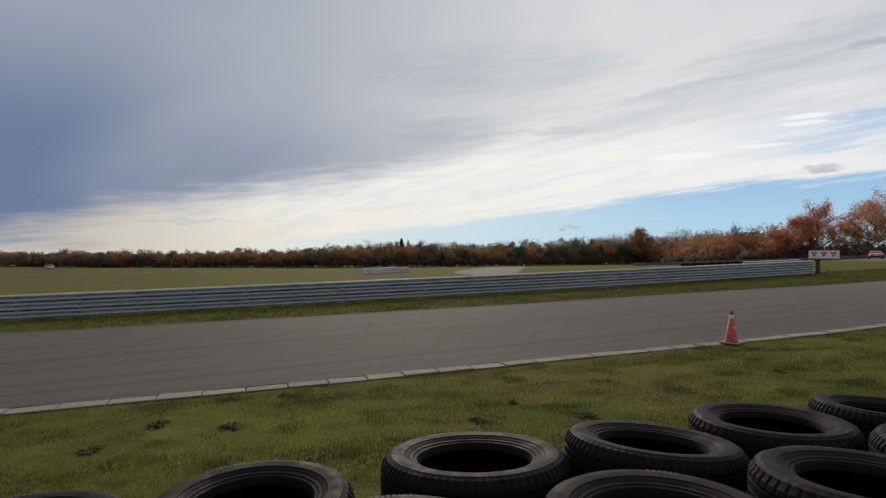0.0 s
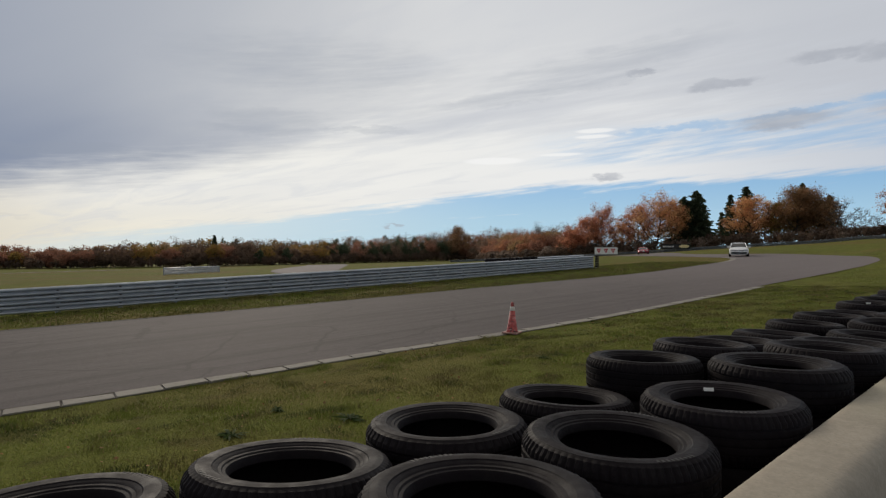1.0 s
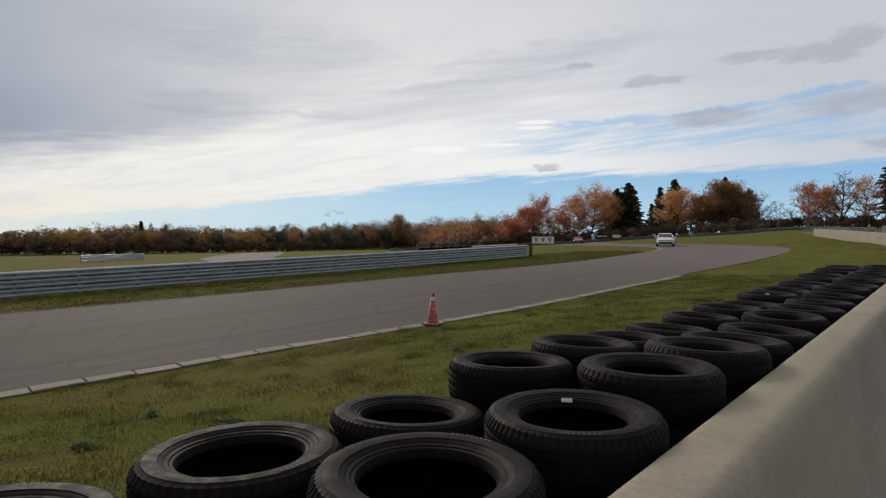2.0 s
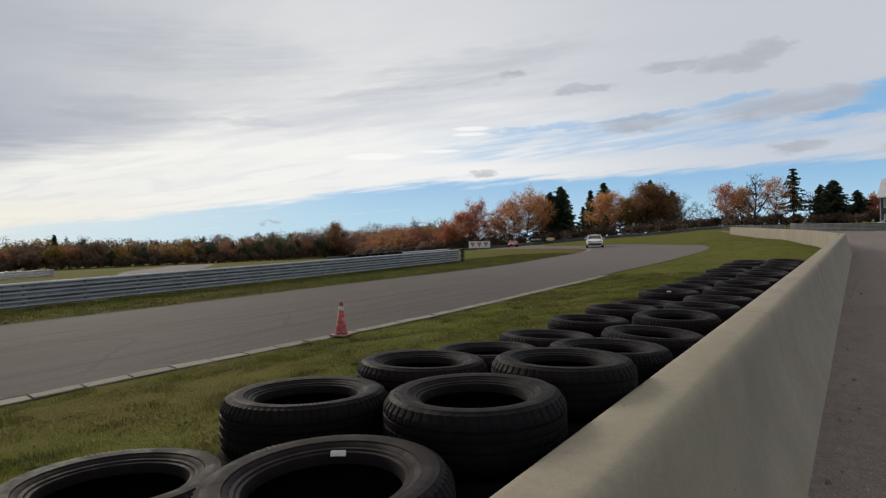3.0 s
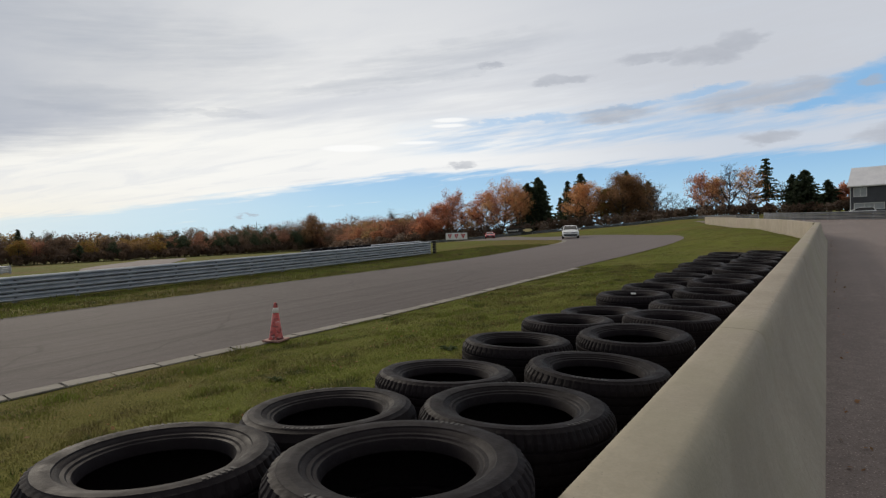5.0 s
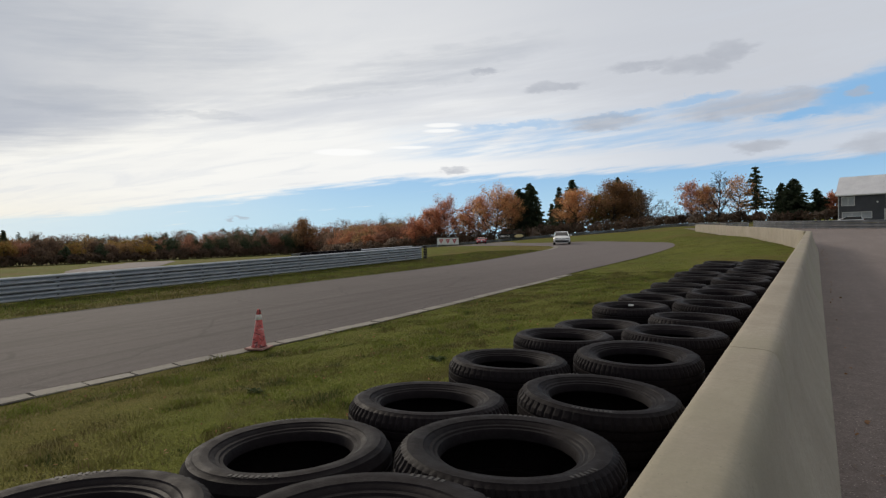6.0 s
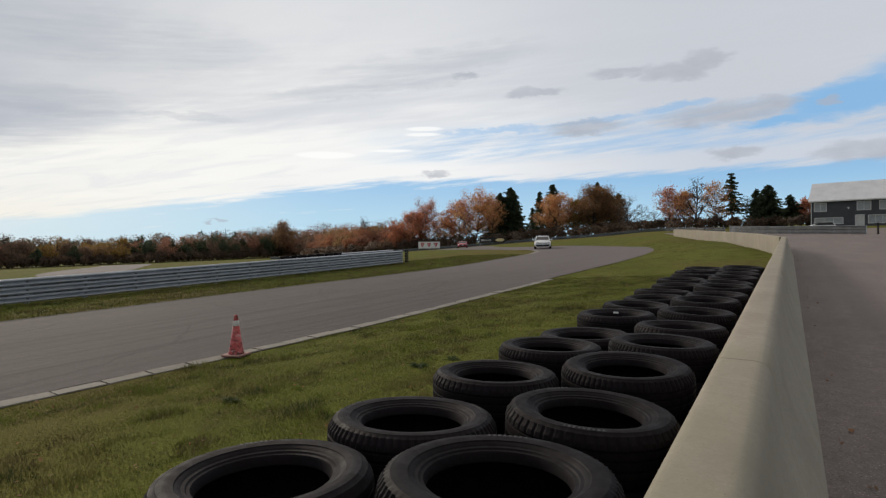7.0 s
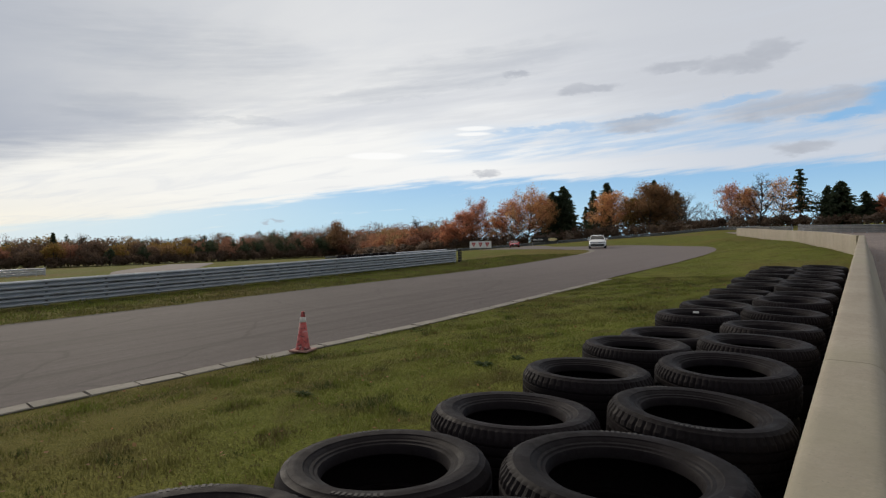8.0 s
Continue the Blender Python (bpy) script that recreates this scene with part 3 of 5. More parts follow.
def wall_section(p0, p1, parent, steps):
    """One cast length of wall from plan point p0 to p1, its top and foot following the slope."""
    p0, p1 = np.array(p0, float), np.array(p1, float)
    d = (p1 - p0) / np.linalg.norm(p1 - p0)
    side = np.array([d[1], -d[0]])
    gapped0, gapped1 = p0 + d * 0.0015, p1 - d * 0.0015
    verts, faces, k = [], [], len(WALL_PROFILE)
    for i, u in enumerate(np.linspace(0, 1, steps + 1)):
        c = gapped0 + (gapped1 - gapped0) * u
        inset = 0.005 if i in (0, steps) else 0.0
        if i == 1:
            c = gapped0 + d * 0.005
        elif i == steps - 1:
            c = gapped1 - d * 0.005
        base = wall_foot(c)
        for j, (s, z) in enumerate(WALL_PROFILE):
            zz = z - inset * (z > 0.5)
            if 0 < j < k - 1:
                zz += 0.003 * noise.noise((c[0] * 0.35, c[1] * 0.35, 0.5))
                s += 0.004 * noise.noise((c[1] * 0.35, c[0] * 0.35 + 9, 0.5))
            q = c + side * s
            verts.append((q[0], q[1], base + zz))
    for i in range(steps):
        for j in range(k - 1):
            a = i * k + j
            faces.append((a, a + 1, a + k + 1, a + k))
    faces.append(tuple(range(k - 1, -1, -1)))
    faces.append(tuple(range(steps * k, steps * k + k)))
    ob = link_mesh("wall_section", verts, faces, CONCRETE, True)
    ob.data.set_sharp_from_angle(angle=radians(30))
    ob.parent = parent
    return ob


def wall_foot(c):
    y = c[1]
    if y < 34:
        return 0.236 + 0.0182 * y + 0.00007 * y * y
    return 0.236 + 0.0182 * 34 + 0.081 + 0.0262 * (y - 34)


wall = thing("barrier_wall", "long sloping-faced beige concrete barrier wall with smooth top", "barrier wall", kind="structure")
for y0 in (-13, -7, -1, 5, 11, 17, 23, 29):
    wall_section((0, y0), (0, y0 + 6 if y0 < 29 else 34.1), wall, 14)
bend = [(-0.1, 34.12), (-1.6, 43), (-4.4, 53), (-8.0, 66), (-12.4, 79)]
for a, b in zip(bend, bend[1:]):
    wall_section(a, b, wall, 8)
wall_section((-12.4, 79), (-9.8, 85), wall, 6)


# ---- kerb ----
SEAM = material("dark_joint", lambda h: (h.mix(h.ramp(h.noise(8, 4), 0.3, 0.7), (0.018, 0.015, 0.012), (0.040, 0.033, 0.026)), h.noise(60, 3), 0.4, 0.01, None), 0.95)
seam_in = [p for p in near if -20 < p[1] < 23.5]
tagged(ribbon("kerb_joint", [p + np.array((-0.012, 0)) for p in seam_in], [p + np.array((0.36, 0)) for p in seam_in], 3, 0.014, SEAM), "dark dirt-filled joint between asphalt and kerb", "joint", kind="structure")
edge_in = [p for p in far if -40 < p[1] < 50]
tagged(ribbon("verge_edge", [p + np.array((-0.16, 0)) for p in edge_in], [p + np.array((0.05 + 0.05 * noise.noise((i * 0.3, 0.0, 3.0)), 0)) for i, p in enumerate(edge_in)], 3, 0.026, SEAM), "dark soil line at the asphalt's far edge", "verge", kind="structure")

kerb = thing("kerb", "line of pale concrete kerb blocks along the track", "kerb", kind="structure")
line = curve_through([(x + 0.19, y) for x, y in NEAR_EDGE[1:10]], 0.64)
kmesh = []
for seed in range(5):
    r = random.Random(seed)
    bm = box(0.31, 0.618, 0.16, bevel=0.012)
    for v in bm.verts:
        v.co += Vector((r.uniform(-1, 1), r.uniform(-1, 1), r.uniform(-1, 1))) * 0.006
    me = bpy.data.meshes.new("kerb_block")
    bm.to_mesh(me)
    bm.free()
    me.materials.append(KERB)
    kmesh.append(me)
rk = random.Random(7)
for a, b in zip(line, line[1:]):
    c = (a + b) / 2
    if c[1] < -19:
        continue
    ob = new("kerb_block", kmesh[rk.randrange(5)])
    ob.parent = kerb
    yaw = math.degrees(math.atan2(b[1] - a[1], b[0] - a[0])) - 90
    slope = math.degrees(math.atan((lz(*b) - lz(*a)) / 0.64))
    ob.matrix_world = pose(c[0] + rk.uniform(-0.012, 0.012), c[1], lz(*c) - 0.052 + rk.uniform(-0.006, 0.008), slope, rk.uniform(-1.2, 1.2), yaw + rk.uniform(-0.7, 0.7))


# ---- tyres ----
def tyre_profile(R, w, bead, grooves=True):
    h = w / 2
    k = R - bead
    side = [(bead - 0.004, h * 0.48), (bead, h * 0.70), (bead + 0.004, h * 0.765), (bead + 0.013, h * 0.785), (bead + 0.017, h * 0.83), (bead + 0.027, h * 0.85), (bead + 0.031, h * 0.885),
            (bead + 0.043, h * 0.93), (bead + 0.046, h * 0.965), (bead + k * 0.50, h * 0.99), (bead + k * 0.58, h * 1.0), (bead + k * 0.63, h * 0.99), (bead + k * 0.71, h * 0.985), (bead + k * 0.735, h * 0.955),
            (bead + k * 0.85, h * 0.90), (R - 0.014, h * 0.80), (R - 0.004, h * 0.68)]
    tread = []
    if grooves:
        for z in (0.46, 0.16, -0.16, -0.46):
            tread += [(R, h * (z + 0.055)), (R - 0.007, h * (z + 0.04)), (R - 0.007, h * (z - 0.04)), (R, h * (z - 0.055))]
    else:
        tread = [(R, 0)]
    inner = [(bead - 0.003, -h * 0.40), (bead + 0.02, -h * 0.50), (R - 0.03, -h * 0.78), (R - 0.016, 0), (R - 0.03, h * 0.78), (bead + 0.02, h * 0.50)]
    return side + tread + [(r, -z) for r, z in reversed(side)] + inner[1:]


def tyre_mesh(name, R, w, bead, style, fine=True):
    prof = tyre_profile(R, w, bead, fine)
    n = 216 if fine else 36

    def shape(j, i, r, z):
        if fine and style and r > R - 0.022:
            side = 1 if z > 0 else -1
            cut = (i % 3 == 0) if style == 1 else (i + (2 if side > 0 else 0)) % 4 == 0
            if abs(z) > w * 0.25 and cut:
                return r - (0.0055 if style == 1 else 0.004), z - side * 0.002
            if abs(z) <= w * 0.25 and (i + int(abs(z) / w * 22)) % (6 if style == 1 else 4) == 0:
                return r - 0.003, z
        return r, z
    v, f = revolve(prof, n, True, shape)
    me = bpy.data.meshes.new(name)
    me.from_pydata(v, [], f)
    me.materials.append(RUBBER)
    me.polygons.foreach_set("use_smooth", [True] * len(f))
    me.update()
    me.set_sharp_from_angle(angle=radians(24 if fine else 40))
    return me


LETTER = plain("worn_rubber_lettering", (0.034, 0.031, 0.032), (0.020, 0.019, 0.019), 0.75)
LABEL = plain("paper_label", (0.75, 0.75, 0.72), (0.6, 0.6, 0.58), 0.7)


def lettering(R, w, bead, seed, parent):
    """Raised unreadable marks round the sidewall."""
    r = random.Random(seed)
    mid = bead + (R - bead) * 0.63
    a = r.uniform(0, 360)
    for word in range(2):
        bm = bmesh.new()
        for k in range(r.randint(6, 9)):
            m = Matrix.Rotation(radians(a + k * 3.4), 4, "Z") @ Matrix.Translation((mid, 0, w * 0.5 * 0.985))
            add_box(bm, 0, 0, 0, 0.018 if k % 3 else 0.013, 0.009, 0.004, 0, m)
            if k:
                add_box(bm, -0.004, -0.008, -0.001, 0.004, 0.020, 0.002, 0, m)
        a += r.uniform(120, 200)
        part("sidewall_lettering", bm, LETTER, parent, "raised worn lettering on the sidewall")


SIZES = [(0.330, 0.218, 0.200, 1), (0.318, 0.205, 0.193, 2), (0.336, 0.225, 0.204, 1), (0.325, 0.212, 0.197, 0), (0.326, 0.215, 0.192, 2)]
tops, lows = [], []
for n, (R, w, bead, style) in enumerate(SIZES):
    ob = tagged(new("tyre", tyre_mesh("tyre", R, w, bead, style)), "worn black car tyre lying flat on top of a stack", "tyre", "tyre barrier")
    lettering(R, w, bead, n, ob)
    tops.append(ob)
    lo = tagged(new("tyre", tyre_mesh("tyre", R, w, bead, 0, False)), "dusty black car tyre in a stack of the tyre barrier", "tyre", "tyre barrier")
    lows.append(lo)

# plan of the two staggered rows: x, y, height of the upper sidewall, radius, bead over radius, tilt about x and y
STACKS = [(-1.020, -1.720, 1.270, 0.342, 0.600, -0.4, -1.1), (-0.900, -0.970, 1.275, 0.350, 0.600, 0.0, -2.0), (-0.737, -0.270, 1.319, 0.346, 0.607, -2.9, -2.5),
          (-0.784, 0.487, 1.292, 0.349, 0.615, -0.9, -0.4), (-0.701, 1.197, 1.323, 0.339, 0.622, -0.1, -1.4), (-0.712, 1.913, 1.377, 0.331, 0.590, -0.9, -1.2),
          (-0.663, 2.558, 1.388, 0.321, 0.589, -2.0, -0.5), (-0.708, 3.242, 1.327, 0.335, 0.593, -2.3, 0.2), (-0.697, 4.030, 1.293, 0.332, 0.608, -1.6, 2.5),
          (-0.722, 4.718, 1.327, 0.319, 0.613, 1.6, 0.7), (-0.702, 5.531, 1.318, 0.322, 0.597, -0.8, 1.3), (-0.709, 6.263, 1.316, 0.322, 0.606, -1.2, 0.7),
          (-0.708, 7.099, 1.325, 0.320, 0.602, 0.2, 2.4),
          (-1.750, -2.720, 1.170, 0.342, 0.600, -0.7, -1.5), (-1.690, -2.020, 1.185, 0.346, 0.590, 0.5, 0.2), (-1.675, -1.181, 1.214, 0.374, 0.596, -1.1, -5.1),
          (-1.443, -0.487, 1.251, 0.353, 0.622, -5.3, -3.6), (-1.463, 0.251, 1.238, 0.353, 0.614, -1.2, -2.0), (-1.360, 0.952, 1.241, 0.333, 0.635, -4.0, -1.6),
          (-1.330, 1.655, 1.348, 0.322, 0.611, -2.5, -1.8), (-1.264, 2.296, 1.364, 0.311, 0.626, -2.7, -0.3), (-1.324, 2.962, 1.299, 0.319, 0.623, -1.6, -1.4),
          (-1.275, 3.642, 1.287, 0.327, 0.607, -3.3, 0.2), (-1.280, 4.371, 1.305, 0.314, 0.611, -1.8, 0.9), (-1.285, 5.142, 1.312, 0.319, 0.596, -1.1, 0.8),
          (-1.264, 5.766, 1.289, 0.326, 0.601, -0.1, -0.1), (-1.284, 6.688, 1.327, 0.327, 0.602, -0.0, -0.0)]
SMOOTH_TOP = (2.962, 5.766)      # bald tyres that have lost their shoulder blocks
for k in range(1, 9):
    y = 7.10 + 0.70 * k
    STACKS.append((-0.70 + 0.02 * math.sin(y * 3), y, 1.195 + 0.0195 * y + 0.012 * math.sin(y * 5), 0.322 + 0.006 * math.sin(y * 11), 0.605, math.sin(y * 9) * 2, math.cos(y * 7) * 1.5 + 1.5))
    STACKS.append((-1.275 + 0.035 * math.sin(y * 4), y - 0.36, 1.180 + 0.0195 * y + 0.018 * math.sin(y * 8), 0.322 + 0.006 * math.cos(y * 9), 0.605, math.sin(y * 6) * 2, math.cos(y * 4) * 2))
rt = random.Random(3)
labelled = []
for i, (sx, sy, top, R, share, tx, ty) in enumerate(STACKS):
    bald = any(abs(sy - y) < 0.01 for y in SMOOTH_TOP)
    fits = [n for n, s in enumerate(SIZES) if (s[3] == 0) == bald]
    size = min(fits, key=lambda n: abs(SIZES[n][2] / SIZES[n][0] - share) + 0.008 * ((n + i) % 3))
    R0, w, bead, style = SIZES[size]
    floor_z = lz(sx, sy) - 0.01
    n = math.ceil((top - floor_z) / 0.222)
    pitch = (top - floor_z) / n
    for k in range(n):
        last = k == n - 1
        m = pose(sx + (0 if last else rt.uniform(-0.02, 0.02)), sy + (0 if last else rt.uniform(-0.02, 0.02)), top - 0.1075 if last else floor_z + pitch * (k + 0.5),
                 tx * k / (n - 1), ty * k / (n - 1)) @ Matrix.Rotation(rt.uniform(0, 2 * math.pi), 4, "Z")
        ob = copy_thing(tops[size] if last else lows[rt.randrange(5)], m @ (Matrix.Diagonal((R / R0, R / R0, 0.215 / w, 1)) if last else Matrix.Diagonal((1, 1, pitch / 0.213, 1))))
        if last and (abs(sy - 1.197) < 0.01 or abs(sy - 6.688) < 0.01):
            labelled.append((ob, R, w, bead * R / R0, sx, sy, top))
for ob in tops + lows:
    for o in (*ob.children_recursive, ob):
        bpy.data.objects.remove(o)
# labels stuck inside two of the tyres
for (ob, R, w, bead, sx, sy, top), turn in zip(labelled, (38, 15)):
    tag = part("label", box(0.045, 0.003, 0.017, bevel=0.001), LABEL, ob, "small white paper label")
    tag.matrix_parent_inverse = ob.matrix_basis.inverted()
    d = bead - 0.008
    tag.matrix_basis = pose(sx - d * math.sin(radians(turn)), sy + d * math.cos(radians(turn)), top - 0.026, -25, 0, turn)


# ---- steel guardrails ----
BEAM = [(0.012, 0.002), (0.034, 0.010), (0.082, 0.034), (0.093, 0.048), (0.093, 0.068), (0.082, 0.082), (0.020, 0.120), (0.012, 0.134), (0.020, 0.148), (0.082, 0.186), (0.093, 0.200), (0.093, 0.220), (0.082, 0.235), (0.034, 0.262), (0.012, 0.272)]


def beam(a, b, height, side, parent, steel):
    """One W-shaped steel panel from a to b (x, y), its face towards side."""
    a, b = np.array(a, float), np.array(b, float)
    d = (b - a) / np.linalg.norm(b - a)
    n = np.array([d[1], -d[0]]) * side
    loop = BEAM + [(s - 0.005, z) for s, z in reversed(BEAM)]
    verts, faces, k = [], [], len(loop)
    for c, lap in ((a - d * 0.12, 0.0), (a, 0.004), (b, 0.004)):
        for s, z in loop:
            q = c + n * (s + lap)
            verts.append((q[0], q[1], lz(*c) + height + z))
    for i in range(2):
        for j in range(k):
            p, q = i * k + j, i * k + (j + 1) % k
            faces.append((p, q, q + k, p + k))
    faces += [tuple(range(k)), tuple(range(3 * k - 1, 2 * k - 1, -1))]
    ob = link_mesh("beam", verts, faces, steel)
    ob.parent = parent
    return ob


# Timber of posts and blocks; also colours the shade strips behind the rail gaps.
TIMBER_AND_SHADE = plain("dark_timber_and_shade", (0.03, 0.026, 0.023), (0.018, 0.016, 0.014), 0.9)
BOLT = plain("rusty_bolt", (0.06, 0.045, 0.035), (0.03, 0.026, 0.022), 0.7)
post_me = bpy.data.meshes.new("post")
bm = box(0.10, 0.15, 1.35, cz=0.3)
bm.to_mesh(post_me), bm.free()
post_me.materials.append(GALV)
bolt_me = bpy.data.meshes.new("bolt")
bm = box(0.025, 0.075, 0.034, bevel=0.006)
bm.to_mesh(bolt_me), bm.free()
bolt_me.materials.append(BOLT)


def guardrail(points, panel, heights, label, side=1.0, bolts=True, steel=None):
    rail = thing("guardrail", label, "guardrail")
    c = curve_through(points, panel)
    for a, b in zip(c, c[1:]):
        for h in heights:
            beam(a, b, h, side, rail, steel or GALV)
        if bolts:
            # Dark strip added behind each gap between beams, standing in for shade.
            for h in heights[1:]:
                d = (b - a) / np.linalg.norm(b - a)
                mid, n = (a + b) / 2, np.array([d[1], -d[0]]) * side
                ob = part("spacer_board", box(0.02, np.linalg.norm(b - a) - 0.01, 0.09), TIMBER_AND_SHADE, rail, "dark strip for the shade in the gap between beams")
                ob.matrix_world = pose(mid[0] - n[0] * 0.022, mid[1] - n[1] * 0.022, (lz(*a) + lz(*b)) / 2 + h - 0.012, math.degrees(math.atan((lz(*b) - lz(*a)) / np.linalg.norm(b - a))), 0, math.degrees(math.atan2(d[1], d[0])) - 90)
    for i, p in enumerate(c):
        d = c[min(i + 1, len(c) - 1)] - c[max(i - 1, 0)]
        d = d / np.linalg.norm(d)
        n = np.array([d[1], -d[0]]) * side
        yaw = math.degrees(math.atan2(n[1], n[0]))
        for q in ([p, (p + c[i + 1]) / 2] if i + 1 < len(c) else [p - d * 0.1]):
            ob = new("post", post_me)
            ob.parent = rail
            top = heights[-1] + 0.29
            ob.matrix_world = pose(q[0] - n[0] * 0.04, q[1] - n[1] * 0.04, lz(*q) + top - 1.0, 0, 0, yaw)
            if bolts:
                for h in heights:
                    bo = new("bolt", bolt_me)
                    bo.parent = rail
                    bo.matrix_world = pose(q[0] + n[0] * 0.026, q[1] + n[1] * 0.026, lz(*q) + h + 0.134, 0, 0, yaw)
    return rail, c


guardrail([(-25.6, -27), (-23.6, -10), (-22.75, 2), (-22.55, 14), (-22.65, 24), (-22.95, 33.3)], 3.8, (0.05, 0.345, 0.640), "triple-height galvanised steel guardrail along the track")
guardrail([(-24.3, 28.2), (-24.15, 31), (-24.0, 33.6)], 2.7, (0.12, 0.42, 0.72), "second galvanised guardrail behind the first one", bolts=False)
guardrail([(-76, 18.2), (-80, 22.5), (-84.5, 28)], 3.3, (0.10, 0.40, 0.70), "short grey guardrail end out on the infield grass", bolts=False)
guardrail([(-7.4, 94), (-5.5, 85), (-1.5, 79), (3, 75), (6.6, 72)], 3.6, (0.08, 0.37, 0.66), "grey steel guardrail before the dark building", bolts=False, steel=OLD_STEEL)
guardrail([(-16, 103), (-12, 99), (-8.2, 95)], 3.4, (0.10, 0.40), "low grey guardrail climbing past the wall end", bolts=False, steel=OLD_STEEL)
guardrail([(-290, -72), (-262, -56), (-245, -47)], 6.0, (0.1, 0.4), "distant grey guardrail across the field", bolts=False, steel=OLD_STEEL)
guardrail([(-104, 92), (-88, 97), (-74, 103), (-63, 107), (-51, 110.5), (-39, 113), (-28, 114.5), (-19, 112.5), (-14, 107)], 4.0, (0.05, 0.33), "long grey guardrail at the outer edge of the bend", bolts=False, steel=OLD_STEEL)

# end terminal: weathered block stack bolted to the last post
term = thing("rail_terminal", "dark weathered terminal block at the guardrail end", "terminal", pose(-22.9, 33.75, lz(-22.9, 33.75)))
for k in range(5):
    part("block", box(0.20, 0.22 - 0.03 * (k % 2), 0.15, cx=0.02 * (k % 2), cz=0.14 + 0.18 * k, bevel=0.02), TIMBER_AND_SHADE, term)
part("stake", box(0.07, 0.07, 1.0, cx=-0.08, cz=0.45), GALV, term)

rt = random.Random(11)
heap_me = tyre_mesh("tyre", 0.33, 0.21, 0.20, 0, False)
for i in range(7):
    y = 23.4 + i * 0.68
    for k in range(5):
        ob = tagged(new("tyre", heap_me), "black tyre in a stack behind the guardrail", "tyre", "infield tyre stacks")
        x = -23.75 + rt.uniform(-0.05, 0.05)
        ob.matrix_world = pose(x, y, lz(x, y) + 0.105 + 0.208 * k, rt.uniform(-2, 2), rt.uniform(-2, 2), rt.uniform(0, 360))


# ---- traffic cone ----
def f_cone(h):
    col = h.mix(h.ramp(h.noise(9, 4, h.object), 0.35, 0.65), (0.42, 0.055, 0.050), (0.50, 0.12, 0.115))
    scuff = h.noise(16, 4, h.object, 0.65, 0.6)
    col = h.mix(h.ramp(scuff, 0.54, 0.60, 0, 0.85), col, (0.50, 0.30, 0.30))
    col = h.mix(h.ramp(h.noise(13, 3, h.object, 0.6, 1.0), 0.53, 0.60, 0, 0.9), col, (0.060, 0.016, 0.020))
    return col, h.noise(60, 3, h.object), 0.2, 0.003, None


CONE = material("faded_red_plastic", f_cone, 0.6)
COLLAR = plain("reflective_band", (0.80, 0.79, 0.76), (0.62, 0.60, 0.57), 0.45)
cx, cy = -8.16, 8.12
cone = thing("traffic_cone", "faded red traffic cone with white collar on the kerb", "traffic cone", pose(cx, cy, lz(cx, cy) + 0.030, 0, 1.0, 20))
bm = box(0.36, 0.36, 0.035, cz=0.0175, bevel=0.012)
part("base", bm, plain("dirty_pink_rubber", (0.40, 0.22, 0.19), (0.25, 0.15, 0.13), 0.8), cone, "dirty pinkish square rubber base")
v, f = revolve([(0.128, 0.032), (0.136, 0.038), (0.130, 0.055), (0.118, 0.09), (0.055, 0.52), (0.050, 0.52), (0.112, 0.06), (0.12, 0.032)], 28)
ob = link_mesh("body", v, f, CONE, True)
ob.parent = cone
v, f = revolve([(0.0565, 0.515), (0.0585, 0.517), (0.0455, 0.605), (0.0435, 0.607), (0.040, 0.60), (0.050, 0.515)], 28)
ob = link_mesh("collar", v, f, COLLAR, True)
ob.parent = cone
v, f = revolve([(0.0430, 0.607), (0.0310, 0.690), (0.0265, 0.699), (0.020, 0.699), (0.018, 0.69), (0.036, 0.60)], 24)
ob = link_mesh("tip", v, f, CONE, True)
ob.parent = cone

marker = thing("marker_post", "short orange marker post standing in the infield grass", "marker post", pose(-51.5, -8.4, lz(-51.5, -8.4)))
part("stake", cyl((0, 0, -0.1), (0, 0, 0.42), 0.05, 0.045), plain("orange_plastic", (0.62, 0.26, 0.10), None, 0.6), marker)
part("cap", cyl((0, 0, 0.42), (0, 0, 0.46), 0.06, 0.05), COLLAR, marker)


# ---- banners ----
WHITE = plain("white_vinyl", (0.78, 0.78, 0.77), (0.68, 0.68, 0.67), 0.6, scale=2)
RED = plain("red_print", (0.52, 0.035, 0.05), None, 0.6)
BLACK = plain("black_vinyl", (0.012, 0.012, 0.014), None, 0.6)
PALE = plain("pale_print", (0.82, 0.82, 0.82), None, 0.6)
GOLD = plain("gold_print", (0.80, 0.66, 0.34), None, 0.6)


def banner(name, label, a, b, bottom, top, mat, marks):
    a, b = np.array(a, float), np.array(b, float)
    yaw = math.degrees(math.atan2(b[1] - a[1], b[0] - a[0]))
    w, h = np.linalg.norm(b - a), top - bottom
    mid = (a + b) / 2
    t = thing(name, label, "banner", pose(mid[0], mid[1], bottom, 0, 0, yaw))
    part("panel", box(w, 0.03, h, cz=h / 2, bevel=0.008), mat, t)
    for x in (-w / 2 + 0.06, 0, w / 2 - 0.06):
        down = bottom - lz(mid[0] + x * math.cos(radians(yaw)), mid[1]) + 0.25
        part("stand", box(0.07, 0.06, h + down, cx=x, cy=0.06, cz=(h - down) / 2), GALV, t)
    marks(t, w, h)
    return t


